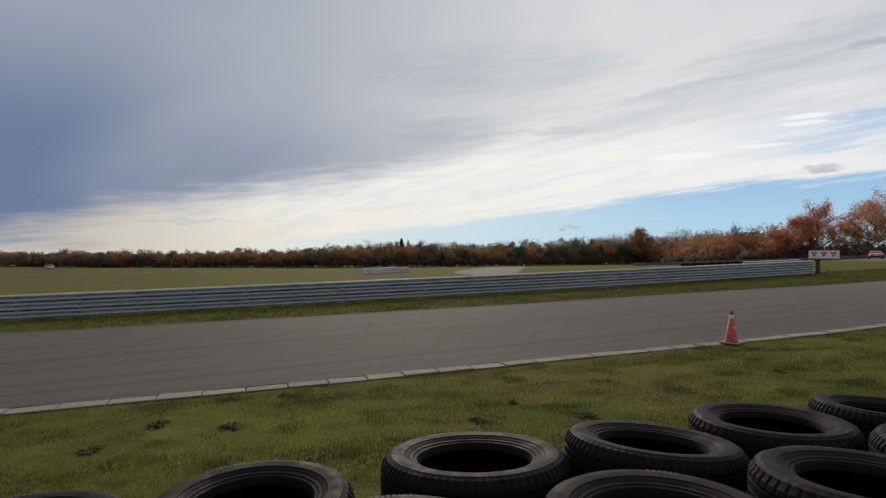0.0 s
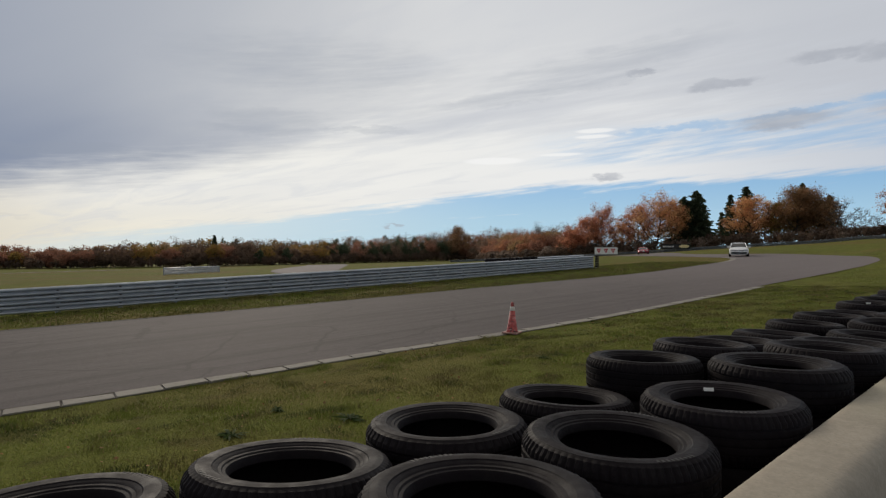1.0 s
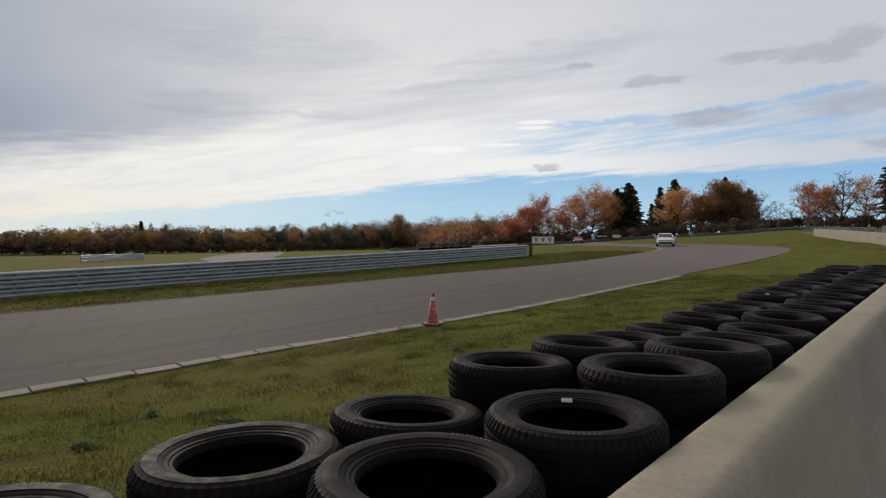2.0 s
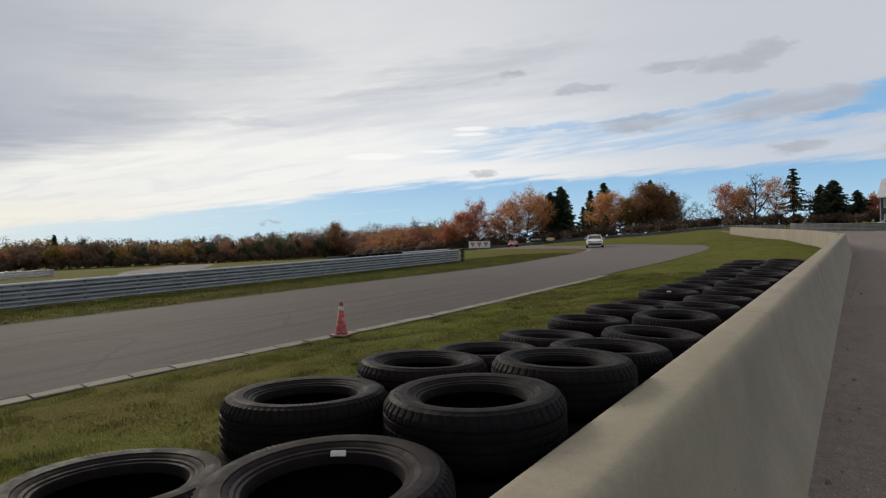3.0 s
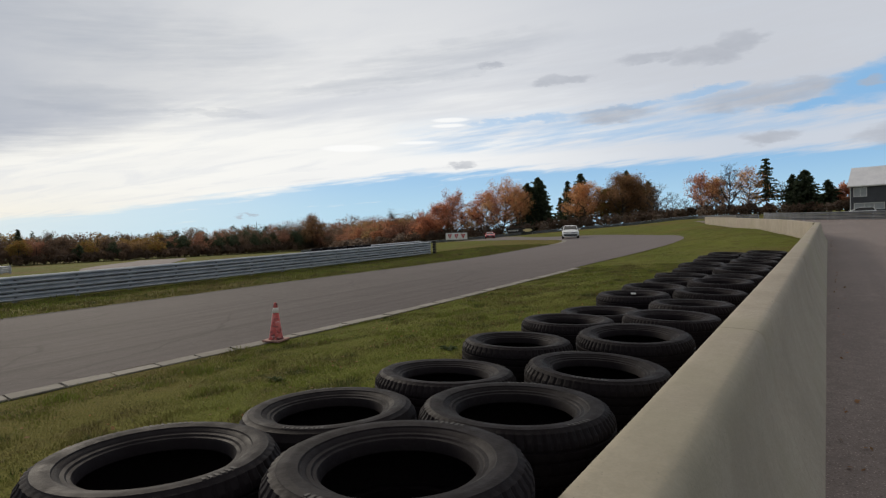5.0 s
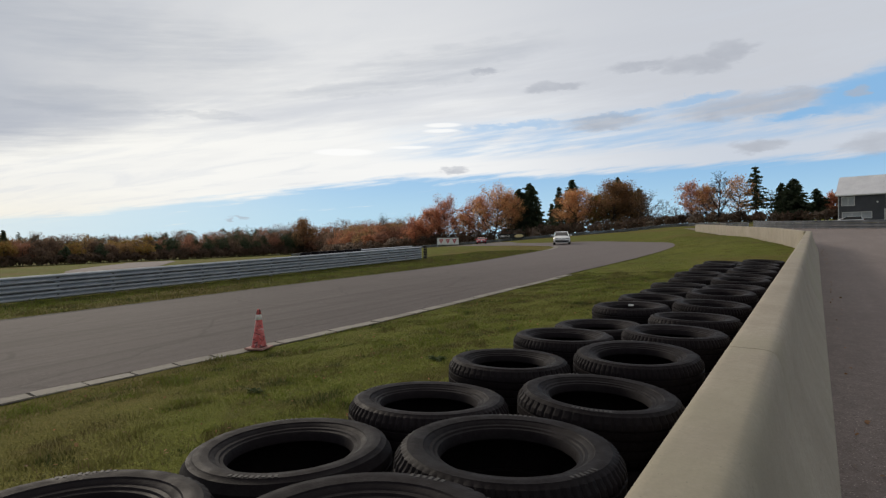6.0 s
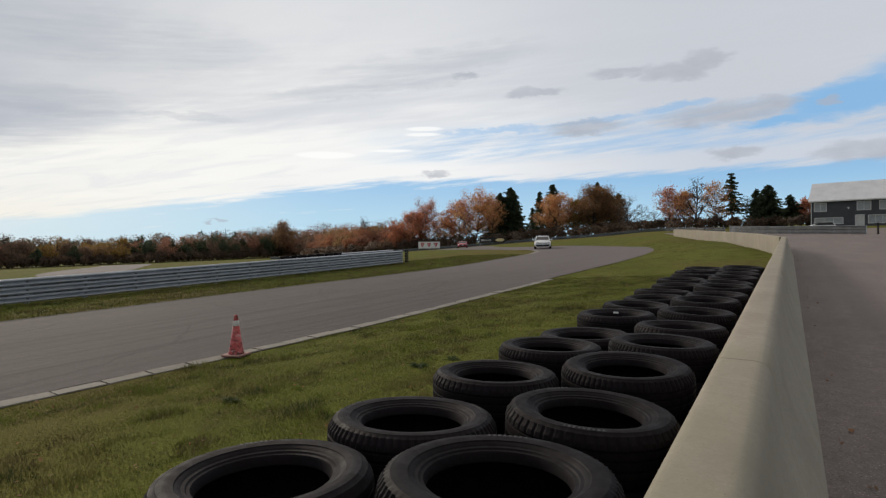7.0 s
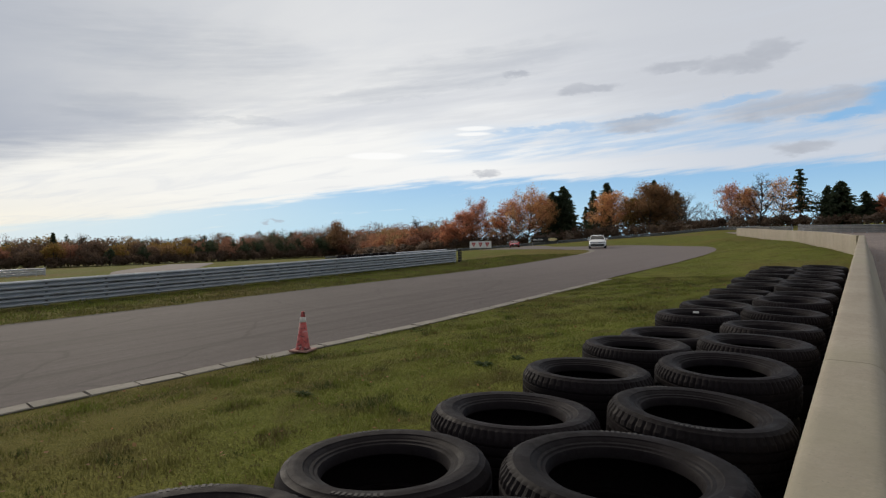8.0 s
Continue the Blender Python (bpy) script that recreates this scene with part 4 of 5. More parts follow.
def triangles(t, w, h):
    for x in (-0.31 * w, 0.0, 0.31 * w):
        s = h * 0.36
        v = [(x - s, 0, h * 0.5 + s * 0.85), (x + s, 0, h * 0.5 + s * 0.85), (x, 0, h * 0.5 - s * 0.95)]
        verts = [(p[0], -0.028, p[2]) for p in v] + [(p[0], -0.017, p[2]) for p in v]
        ob = link_mesh("red_triangle", verts, [(0, 2, 1), (3, 4, 5), (0, 1, 4, 3), (1, 2, 5, 4), (2, 0, 3, 5)], RED)
        ob.parent = t
        v = [(x - s * 0.3, h * 0.5 + s * 0.42), (x + s * 0.3, h * 0.5 + s * 0.42), (x, h * 0.5 - s * 0.15)]
        verts = [(p[0], -0.034, p[1]) for p in v] + [(p[0], -0.026, p[1]) for p in v]
        ob = link_mesh("pale_mark", verts, [(0, 2, 1), (3, 4, 5), (0, 1, 4, 3), (1, 2, 5, 4), (2, 0, 3, 5)], WHITE)
        ob.parent = t


def bars(t, w, h):
    for k in range(9):
        part("letter_bar", box(0.11, 0.012, h * 0.34, cx=-0.44 * w + k * 0.25, cy=-0.021, cz=h * 0.5), PALE, t)
    part("emblem", box(w * 0.22, 0.012, h * 0.66, cx=0.30 * w, cy=-0.021, cz=h * 0.52, bevel=0.004), GOLD, t)
    part("emblem_bar", box(w * 0.34, 0.012, h * 0.36, cx=0.30 * w, cy=-0.024, cz=h * 0.52, bevel=0.004), GOLD, t)


banner("banner", "white advertising banner with three red triangle emblems", (-70.1, 104.1), (-65.05, 105.1), 0.72, 2.2, WHITE, triangles)
banner("banner", "black advertising banner with pale bars and gold emblem", (-56.6, 107.9), (-51.3, 109.3), 1.82, 2.80, BLACK, bars)


# ---- cars ----
GLASS = material("tinted_glass", lambda h: ((0.012, 0.014, 0.016), None, 0, 0, None), 0.06, 0.0, 0.6)
DARKTRIM = plain("black_trim", (0.012, 0.012, 0.013), None, 0.5)
LAMP = plain("headlamp_lens", (0.55, 0.57, 0.60), (0.25, 0.27, 0.3), 0.12, 0.3)
TAIL = plain("tail_lens", (0.30, 0.01, 0.012), None, 0.2)
BRONZE = plain("bronze_alloy", (0.30, 0.24, 0.16), None, 0.35, 0.8)


def loft(rings, mat, parent, name, label="", smooth=True):
    k = len(rings[0])
    verts = [v for r in rings for v in r]
    faces = [(i * k + j, i * k + (j + 1) % k, (i + 1) * k + (j + 1) % k, (i + 1) * k + j) for i in range(len(rings) - 1) for j in range(k)]
    faces += [tuple(range(k - 1, -1, -1)), tuple(range((len(rings) - 1) * k, len(rings) * k))]
    ob = link_mesh(name, verts, faces, mat, smooth)
    bm = bmesh.new()
    bm.from_mesh(ob.data)
    bmesh.ops.recalc_face_normals(bm, faces=bm.faces)
    bm.to_mesh(ob.data), bm.free()
    if smooth:
        ob.data.set_sharp_from_angle(angle=radians(40))
    ob.parent = parent
    return tagged(ob, label) if label else ob


def ring(x, half, z0, z1, n=24, power=4.0):
    out = []
    for i in range(n):
        a = 2 * math.pi * (i + 0.5) / n
        c, s = math.cos(a), math.sin(a)
        out.append((x, half * math.copysign(abs(c) ** (2 / power), c), (z0 + z1) / 2 + (z1 - z0) / 2 * math.copysign(abs(s) ** (2 / power), s)))
    return out


def wheel(car, x, y, r, width, side):
    w = part("wheel", cyl((x, y - width / 2, r), (x, y + width / 2, r), r * 0.62, n=20), DARKTRIM, car)
    v, f = revolve([(r * 0.68, -width / 2), (r * 0.96, -width / 2), (r, -width * 0.35), (r, width * 0.35), (r * 0.96, width / 2), (r * 0.68, width / 2)], 32)
    m = Matrix.Translation((x, y, r)) @ Matrix.Rotation(radians(90), 4, "X")
    ob = link_mesh("tyre", [m @ Vector(p) for p in v], f, RUBBER, True)
    ob.parent = w
    bm = bmesh.new()
    face = y + side * width * 0.44
    for k in range(10):
        a = 2 * math.pi * k / 10 + (0.12 if k % 2 else -0.12)
        add_cyl(bm, (x, face, r), (x + math.cos(a) * r * 0.7, face, r + math.sin(a) * r * 0.7), 0.022, 0.016, 6)
    add_cyl(bm, (x, face - side * 0.03, r), (x, face + side * 0.012, r), 0.05, 0.045, 12)
    part("rim", bm, BRONZE, w, "multi-spoke bronze rim")


def car(label, m, paint, length=4.29, half=0.895, height=1.46, sport=False):
    t = thing("car", label, "car", m)
    L, top = length / 2, height
    belt = 0.91 if not sport else 0.82
    body = [(-L, 0.60, 0.34, 0.56), (-L + 0.05, 0.76, 0.24, 0.66), (-L + 0.22, 0.86, 0.20, belt - 0.14), (-L + 0.75, half, 0.19, belt - 0.02), (-L + 1.12, half, 0.19, belt + 0.06),
            (-0.3, half, 0.19, belt), (0.8, half, 0.19, belt + 0.02), (L - 0.45, half * 0.985, 0.20, belt + 0.03), (L - 0.14, half * 0.94, 0.24, belt), (L, half * 0.84, 0.36, belt - 0.12)]
    loft([ring(x, h, a, b) for x, h, a, b in body], paint, t, "body")
    gl = [(-L + 1.02, L - 0.10, half * 0.90, belt - 0.03), (-L + 1.34, L - 0.20, half * 0.86, belt + 0.16), (-L + 1.82, L - 0.42, half * 0.74, top - 0.07), (-L + 1.98, L - 0.52, half * 0.69, top - 0.03)]
    rings = []
    for x0, x1, h, z in gl:
        rings.append([(x0, -h * 0.86, z), (x0 + 0.12, -h, z), (x1 - 0.15, -h, z), (x1, -h * 0.84, z), (x1, h * 0.84, z), (x1 - 0.15, h, z), (x0 + 0.12, h, z), (x0, h * 0.86, z)])
    loft(rings, GLASS, t, "windows", "dark tinted windows", True)
    loft([ring(x, h, z0, z1, 20, 3) for x, h, z0, z1 in ((-L + 1.86, half * 0.64, top - 0.09, top - 0.055), (-L + 2.1, half * 0.73, top - 0.09, top - 0.01), (0.2, half * 0.75, top - 0.09, top + 0.01), (L - 0.7, half * 0.73, top - 0.09, top - 0.01), (L - 0.33, half * 0.66, top - 0.10, top - 0.045))], paint, t, "roof")
    for s in (-1, 1):
        for name, p, q, r in (("front_pillar", (-L + 1.05, s * half * 0.86, belt), (-L + 1.95, s * half * 0.69, top - 0.05), 0.035), ("middle_pillar", (0.15, s * half * 0.895, belt), (0.2, s * half * 0.725, top - 0.05), 0.022),
                              ("rear_pillar", (L - 0.26, s * half * 0.87, belt), (L - 0.50, s * half * 0.69, top - 0.05), 0.09)):
            part(name, cyl(p, q, r, r * 0.8, 10), DARKTRIM if name == "middle_pillar" else paint, t)
        mirror = part("mirror", box(0.11, 0.20, 0.12, -L + 1.35, s * (half + 0.08), belt + 0.07, 0.03), paint, t)
        part("mirror_glass", box(0.012, 0.15, 0.08, -L + 1.41, s * (half + 0.08), belt + 0.07), GLASS, mirror)
        part("headlight", box(0.26, 0.36, 0.085, -L + 0.14, s * 0.60, 0.68, 0.03), LAMP, t, "clear headlight")
        part("tail_light", box(0.10, 0.32, 0.13, L - 0.07, s * 0.60, belt - 0.14, 0.03), TAIL, t, "red tail light")
        part("sill", box(length * 0.52, 0.05, 0.10, 0, s * (half - 0.01), 0.22, 0.015), DARKTRIM, t)
        for x in (-0.10, 0.85):
            part("door_handle", box(0.17, 0.025, 0.03, x, s * (half + 0.004), belt - 0.14, 0.008), paint, t)
        for x in (-L + 0.84, L - 0.82):
            v, f = revolve([(0.345, -0.01), (0.375, -0.01), (0.375, 0.012), (0.345, 0.012)], 28)
            mm = Matrix.Translation((x, s * (half - 0.002), 0.325)) @ Matrix.Rotation(radians(90), 4, "X")
            ob = link_mesh("wheel_arch", [mm @ Vector(p) for p in v], f, DARKTRIM, True)
            ob.parent = t
            wheel(t, x, s * (half - 0.10), 0.322, 0.225, s)
    part("grille", box(0.10, 0.94, 0.06, -L + 0.055, 0, 0.64, 0.01), DARKTRIM, t)
    part("air_intake", box(0.16, 1.40, 0.21, -L + 0.05, 0, 0.39, 0.03), DARKTRIM, t)
    part("badge", cyl((-L - 0.015, 0, 0.60), (-L + 0.06, 0, 0.60), 0.06, n=16), PALE, t, "plain round badge")
    part("number_plate", box(0.03, 0.5, 0.11, -L - 0.008, 0, 0.485), PALE, t, "blank pale number plate")
    part("bumper_lip", box(0.16, 1.5, 0.03, -L + 0.06, 0, 0.25, 0.01), paint, t)
    return t


def on_land(x, y, yaw, lift=0.025):
    d = 1.3
    c, s = math.cos(radians(yaw)), math.sin(radians(yaw))
    pitch = math.degrees(math.atan2(lz(x + c * d, y + s * d) - lz(x - c * d, y - s * d), 2 * d))
    return Matrix.Translation((x, y, (lz(x + c * d, y + s * d) + lz(x - c * d, y - s * d)) / 2 + lift)) @ Matrix.Rotation(radians(yaw), 4, "Z") @ Matrix.Rotation(radians(-pitch), 4, "Y")


WHITE_PAINT = plain("white_paint", (0.76, 0.77, 0.78), (0.70, 0.71, 0.72), 0.22, scale=1, bump=0.0)
RED_PAINT = plain("red_paint", (0.45, 0.02, 0.03), (0.38, 0.02, 0.03), 0.25, scale=1, bump=0.0)
car("white five-door hatchback with bronze wheels driving on the track", on_land(-23.2, 60.0, 112), WHITE_PAINT, 4.29, 0.895, 1.40)
car("low red coupe on the far side of the bend", on_land(-52.0, 92.3, 122), RED_PAINT, 4.3, 0.90, 1.24, True)
car("white parked car before the dark building", on_land(4.4, 114.5, 6, -0.55), WHITE_PAINT, 4.4, 0.93, 1.42)
car("distant white car parked at the field's edge", on_land(-233, -52.5, 30), WHITE_PAINT, 4.4, 0.9, 1.45)


# ---- paddock building ----
def f_siding(h):
    col = h.mix(h.ramp(h.noise(0.7, 4), 0.3, 0.7), (0.050, 0.052, 0.062), (0.066, 0.068, 0.080))
    return col, h.noise(3, 3), 0.1, 0.01, None


SIDING = material("charcoal_siding", f_siding, 0.6)
ROOF = plain("white_metal_roof", (0.70, 0.71, 0.74), (0.60, 0.61, 0.65), 0.5, scale=0.6)
FRAME = plain("white_window_frame", (0.72, 0.72, 0.70), None, 0.5)
PANE = plain("curtained_pane", (0.42, 0.44, 0.46), (0.34, 0.36, 0.38), 0.15, scale=1.5)
bl = thing("building", "charcoal two-storey clubhouse with a white metal roof", "building", pose(3.3, 119.6, 3.3, 0, 0, -9))
W, D, EAVE, RIDGE = 24.0, 9.0, 4.85, 8.0
OPENINGS = [(0.55, 2.25, 2.95, 4.35), (6.6, 8.4, 2.95, 4.35), (9.6, 11.4, 2.95, 4.35), (13.2, 15.0, 2.95, 4.35), (0.6, 4.6, 0.75, 1.75), (6.35, 7.5, 0.1, 2.1), (8.1, 10.9, 0.7, 2.0), (13.0, 15.6, 0.7, 2.0)]


def front_wall(name, w, z1, thick, holes, mat, parent):
    """A wall along x with rectangular openings cut right through it."""
    xs = sorted({0.0, w, *[v for o in holes for v in o[:2]]})
    zs = sorted({0.0, z1, *[v for o in holes for v in o[2:]]})
    bm = bmesh.new()
    for x0, x1 in zip(xs, xs[1:]):
        for z0, za in zip(zs, zs[1:]):
            cx, cz = (x0 + x1) / 2, (z0 + za) / 2
            if not any(o[0] < cx < o[1] and o[2] < cz < o[3] for o in holes):
                add_box(bm, cx, thick / 2, cz, x1 - x0, thick, za - z0)
    bmesh.ops.remove_doubles(bm, verts=bm.verts, dist=0.001)
    return part(name, bm, mat, parent)


front_wall("front_wall", W, EAVE, 0.25, OPENINGS, SIDING, bl)
for x in (0.125, W - 0.125):
    bm = bmesh.new()
    v = [bm.verts.new((x + s, y, z)) for s in (-0.125, 0.125) for y, z in ((0.253, 0), (D, 0), (D, EAVE), (D / 2, RIDGE), (0.253, EAVE))]
    bm.faces.new(v[:5]), bm.faces.new(list(reversed(v[5:])))
    for i in range(5):
        bm.faces.new((v[i], v[5 + i], v[5 + (i + 1) % 5], v[(i + 1) % 5]))
    part("gable_wall", bm, SIDING, bl)
part("back_wall", box(W - 0.52, 0.25, EAVE, W / 2, D - 0.13, EAVE / 2), SIDING, bl)
slope = math.atan2(RIDGE - EAVE, D / 2)
for s in (-1, 1):
    bm = bmesh.new()
    run = (D / 2 + 0.45) / math.cos(slope)
    m = Matrix.Translation((W / 2, D / 2, RIDGE + 0.13)) @ Matrix.Rotation(s * -slope if s > 0 else slope, 4, "X")
    add_box(bm, 0, s * run / 2, 0, W + 0.7, run, 0.10, 0, m)
    panel = part("roof", bm, ROOF, bl)
    if s < 0:
        for k in range(30):
            part("roof_seam", add_box(bmesh.new(), -W / 2 + 0.4 + k * 0.8, s * run / 2, 0.055, 0.03, run - 0.02, 0.014, 0, m), ROOF, panel)
part("eave_trim", box(W + 0.7, 0.06, 0.20, W / 2, -0.47, EAVE - 0.20), FRAME, bl)
part("corner_trim", box(0.12, 0.03, EAVE - 0.4, 0.06, -0.018, EAVE / 2 - 0.2), FRAME, bl)
for x0, x1, z0, z1 in OPENINGS:
    door = z1 == 2.1
    wn = part("door" if door else "window", box(x1 - x0 - 0.02, 0.04, z1 - z0 - 0.02, (x0 + x1) / 2, 0.12, (z0 + z1) / 2), FRAME if door else PANE, bl)
    for x in (x0 - 0.03, x1 + 0.03):
        part("frame", box(0.10, 0.06, z1 - z0 + 0.16, x, -0.032, (z0 + z1) / 2), FRAME, wn)
    for z in (z0 - 0.03, z1 + 0.03):
        part("frame", box(x1 - x0 - 0.04, 0.055, 0.10, (x0 + x1) / 2, -0.031, z), FRAME, wn)
    n = 2 if x1 - x0 > 2 else 1
    for k in range(1, n + 1):
        if n > 1 or not door:
            part("mullion", box(0.07, 0.05, z1 - z0 - 0.02, x0 + (x1 - x0) * k / (n + 1) if n > 1 else (x0 + x1) / 2, 0.09, (z0 + z1) / 2), FRAME, wn)
part("wall_lamp", cyl((5.4, -0.16, 3.35), (5.4, 0.02, 3.35), 0.16, 0.13, 14), FRAME, bl, "round white wall lamp")

for x, y in ((7.5, 71.6), (9.3, 71.2), (11.2, 70.8)):
    p = thing("fence_post", "short dark wooden fence post beside the lane", "fence post", pose(x, y, lz(x, y)), "lane posts")
    part("shaft", box(0.16, 0.16, 1.25, cz=0.5, bevel=0.015), TIMBER_AND_SHADE, p)
    part("cap", box(0.19, 0.19, 0.05, cz=1.15, bevel=0.01), TIMBER_AND_SHADE, p)


# ---- trees ----
def quads_mesh(name, centers, sizes, mats, index=None, seed=0, long=1.0, flat=0.0, axis=None, face=None):
    """Many small leaf-like quads at the given centres, each an island of its own."""
    r = np.random.RandomState(seed)
    n = len(centers)
    u = r.normal(size=(n, 3))
    if axis is not None:
        u = axis + 0.25 * r.normal(size=(n, 3))
    u /= np.linalg.norm(u, axis=1, keepdims=True)
    v = r.normal(size=(n, 3))
    v[:, 2] *= (1 - flat)
    v -= (v * u).sum(1, keepdims=True) * u
    v /= np.linalg.norm(v, axis=1, keepdims=True)
    if face is not None:
        f = face + 0.55 * r.normal(size=(n, 3))
        f /= np.linalg.norm(f, axis=1, keepdims=True)
        u -= (u * f).sum(1, keepdims=True) * f
        u /= np.linalg.norm(u, axis=1, keepdims=True)
        v = np.cross(f, u)
    s = np.asarray(sizes).reshape(-1, 1)
    a, b = u * s * long, v * s
    verts = np.stack([centers - a, centers - b * 0.75, centers + a, centers + b * 0.75], 1).reshape(-1, 3)
    me = bpy.data.meshes.new(name)
    me.vertices.add(4 * n), me.loops.add(4 * n), me.polygons.add(n)
    me.vertices.foreach_set("co", verts.ravel())
    me.loops.foreach_set("vertex_index", np.arange(4 * n, dtype=np.int32))
    me.polygons.foreach_set("loop_start", np.arange(0, 4 * n, 4, dtype=np.int32))
    for mt in mats:
        me.materials.append(mt)
    if index is not None:
        me.polygons.foreach_set("material_index", np.asarray(index, dtype=np.int32))
    me.update(calc_edges=True)
    return new(name, me)


def limbs_mesh(name, segs, mat, sides=5):
    verts, faces = [], []
    for p, q, r0, r1 in segs:
        d = Vector(q) - Vector(p)
        if d.length < 1e-4:
            continue
        rot = d.to_track_quat("Z", "Y").to_matrix()
        base = len(verts)
        for c, r in ((p, r0), (q, r1)):
            for k in range(sides):
                a = 2 * math.pi * k / sides
                verts.append(Vector(c) + rot @ Vector((math.cos(a) * r, math.sin(a) * r, 0)))
        for k in range(sides):
            faces.append((base + k, base + (k + 1) % sides, base + sides + (k + 1) % sides, base + sides + k))
    return link_mesh(name, verts, faces, mat, True)


def grow(h, wide, seed, start=0.16, twigs=5):
    """Branch segments of a broadleaf tree and the twig points that carry leaves."""
    r = random.Random(seed)
    segs, tips = [], []
    p, rad = Vector((0, 0, -0.2)), h * 0.022
    spine = [p]
    for k in range(7):
        q = p + Vector((r.uniform(-0.03, 0.03) * h, r.uniform(-0.03, 0.03) * h, h * 0.80 / 7 + 0.03))
        segs.append((p, q, rad, rad * 0.80))
        p, rad = q, rad * 0.80
        spine.append(p)
    for k in range(22):
        u = start + (0.95 - start) * (k + r.random()) / 22
        i = min(int(u * 7), 6)
        b = spine[i].lerp(spine[i + 1], u * 7 - i)
        a = k * 2.4 + r.uniform(-0.5, 0.5)
        reach = wide * 0.5 * math.sin(math.pi * min(1.0, 0.28 + 0.68 * u)) * r.uniform(0.7, 1.1)
        rise = h * r.uniform(0.16, 0.34) * (1.2 - 0.5 * u)
        end = b + Vector((math.cos(a) * reach, math.sin(a) * reach, rise))
        if end.z > h:
            end.z = h * r.uniform(0.93, 1.0)
        bend_p = b.lerp(end, 0.5) + Vector((0, 0, -0.10 * reach))
        r0 = h * 0.009 * (1.2 - 0.6 * u)
        segs += [(b, bend_p, r0, r0 * 0.7), (bend_p, end, r0 * 0.7, r0 * 0.3)]
        for s in range(twigs + 2):
            v = r.uniform(0.3, 1.0)
            c = (b.lerp(bend_p, v * 2) if v < 0.5 else bend_p.lerp(end, v * 2 - 1))
            e = c + Vector((r.gauss(0, 1), r.gauss(0, 1), r.uniform(-0.1, 1.5))).normalized() * h * r.uniform(0.06, 0.13)
            segs.append((c, e, r0 * 0.35, r0 * 0.12))
            tips.append(e)
            for w in range(twigs):
                f = c.lerp(e, r.uniform(0.3, 1.0)) + Vector((r.gauss(0, 1), r.gauss(0, 1), r.uniform(-0.2, 1.2))).normalized() * h * r.uniform(0.03, 0.075)
                segs.append((c.lerp(e, 0.6), f, r0 * 0.16, r0 * 0.06))
                tips.append(f)
    return segs, tips


LEAVES = {
    "orange": leaf("orange_leaves", (0.58, 0.300, 0.140), (0.80, 0.490, 0.225), (0.54, 0.240, 0.130)),
    "rust": leaf("rust_leaves", (0.54, 0.225, 0.135), (0.72, 0.345, 0.190), (0.42, 0.185, 0.120)),
    "gold": leaf("gold_leaves", (0.40, 0.225, 0.085), (0.50, 0.300, 0.110), (0.32, 0.185, 0.080)),
    "brown": leaf("brown_leaves", (0.27, 0.150, 0.080), (0.38, 0.210, 0.105), (0.20, 0.130, 0.070)),
    "olive": leaf("olive_leaves", (0.24, 0.170, 0.050), (0.34, 0.230, 0.070), (0.36, 0.190, 0.065)),
    "green": leaf("conifer_needles", (0.046, 0.064, 0.038), (0.096, 0.120, 0.068)),
    "grey": leaf("dry_twigs", (0.20, 0.155, 0.125), (0.27, 0.21, 0.17)),
    "wood_rust": leaf("far_rust_leaves", (0.312, 0.156, 0.106), (0.413, 0.206, 0.131), (0.250, 0.131, 0.094)),
    "wood_orange": leaf("far_orange_leaves", (0.425, 0.200, 0.112), (0.525, 0.256, 0.138), (0.338, 0.163, 0.100)),
    "wood_gold": leaf("far_gold_leaves", (0.338, 0.219, 0.106), (0.425, 0.275, 0.131), (0.275, 0.181, 0.100)),
    "wood_brown": leaf("far_brown_leaves", (0.181, 0.122, 0.088), (0.250, 0.165, 0.112), (0.150, 0.106, 0.083)),
    "scrub": leaf("dark_scrub", (0.110, 0.078, 0.060), (0.165, 0.115, 0.084)),
}


def broadleaf(label, x, y, top, wide, tint, leaves, seed, size=0.16, gather=0.30):
    z = lz(x, y)
    h = top - z
    t = thing("tree", label, "tree", pose(x, y, z, 0, 0, seed * 57 % 360))
    segs, tips = grow(h, wide, seed)
    limbs_mesh("trunk", segs, BARK).parent = t
    if leaves:
        r = np.random.RandomState(seed)
        pts = np.array([tuple(p) for p in tips])
        pick = pts[r.randint(0, len(pts), leaves)]
        pick = pick + r.normal(size=pick.shape) * gather * (h / 10)
        quads_mesh("crown", pick, r.uniform(0.6, 1.4, leaves) * size, [LEAVES[tint]], seed=seed).parent = t
    return t


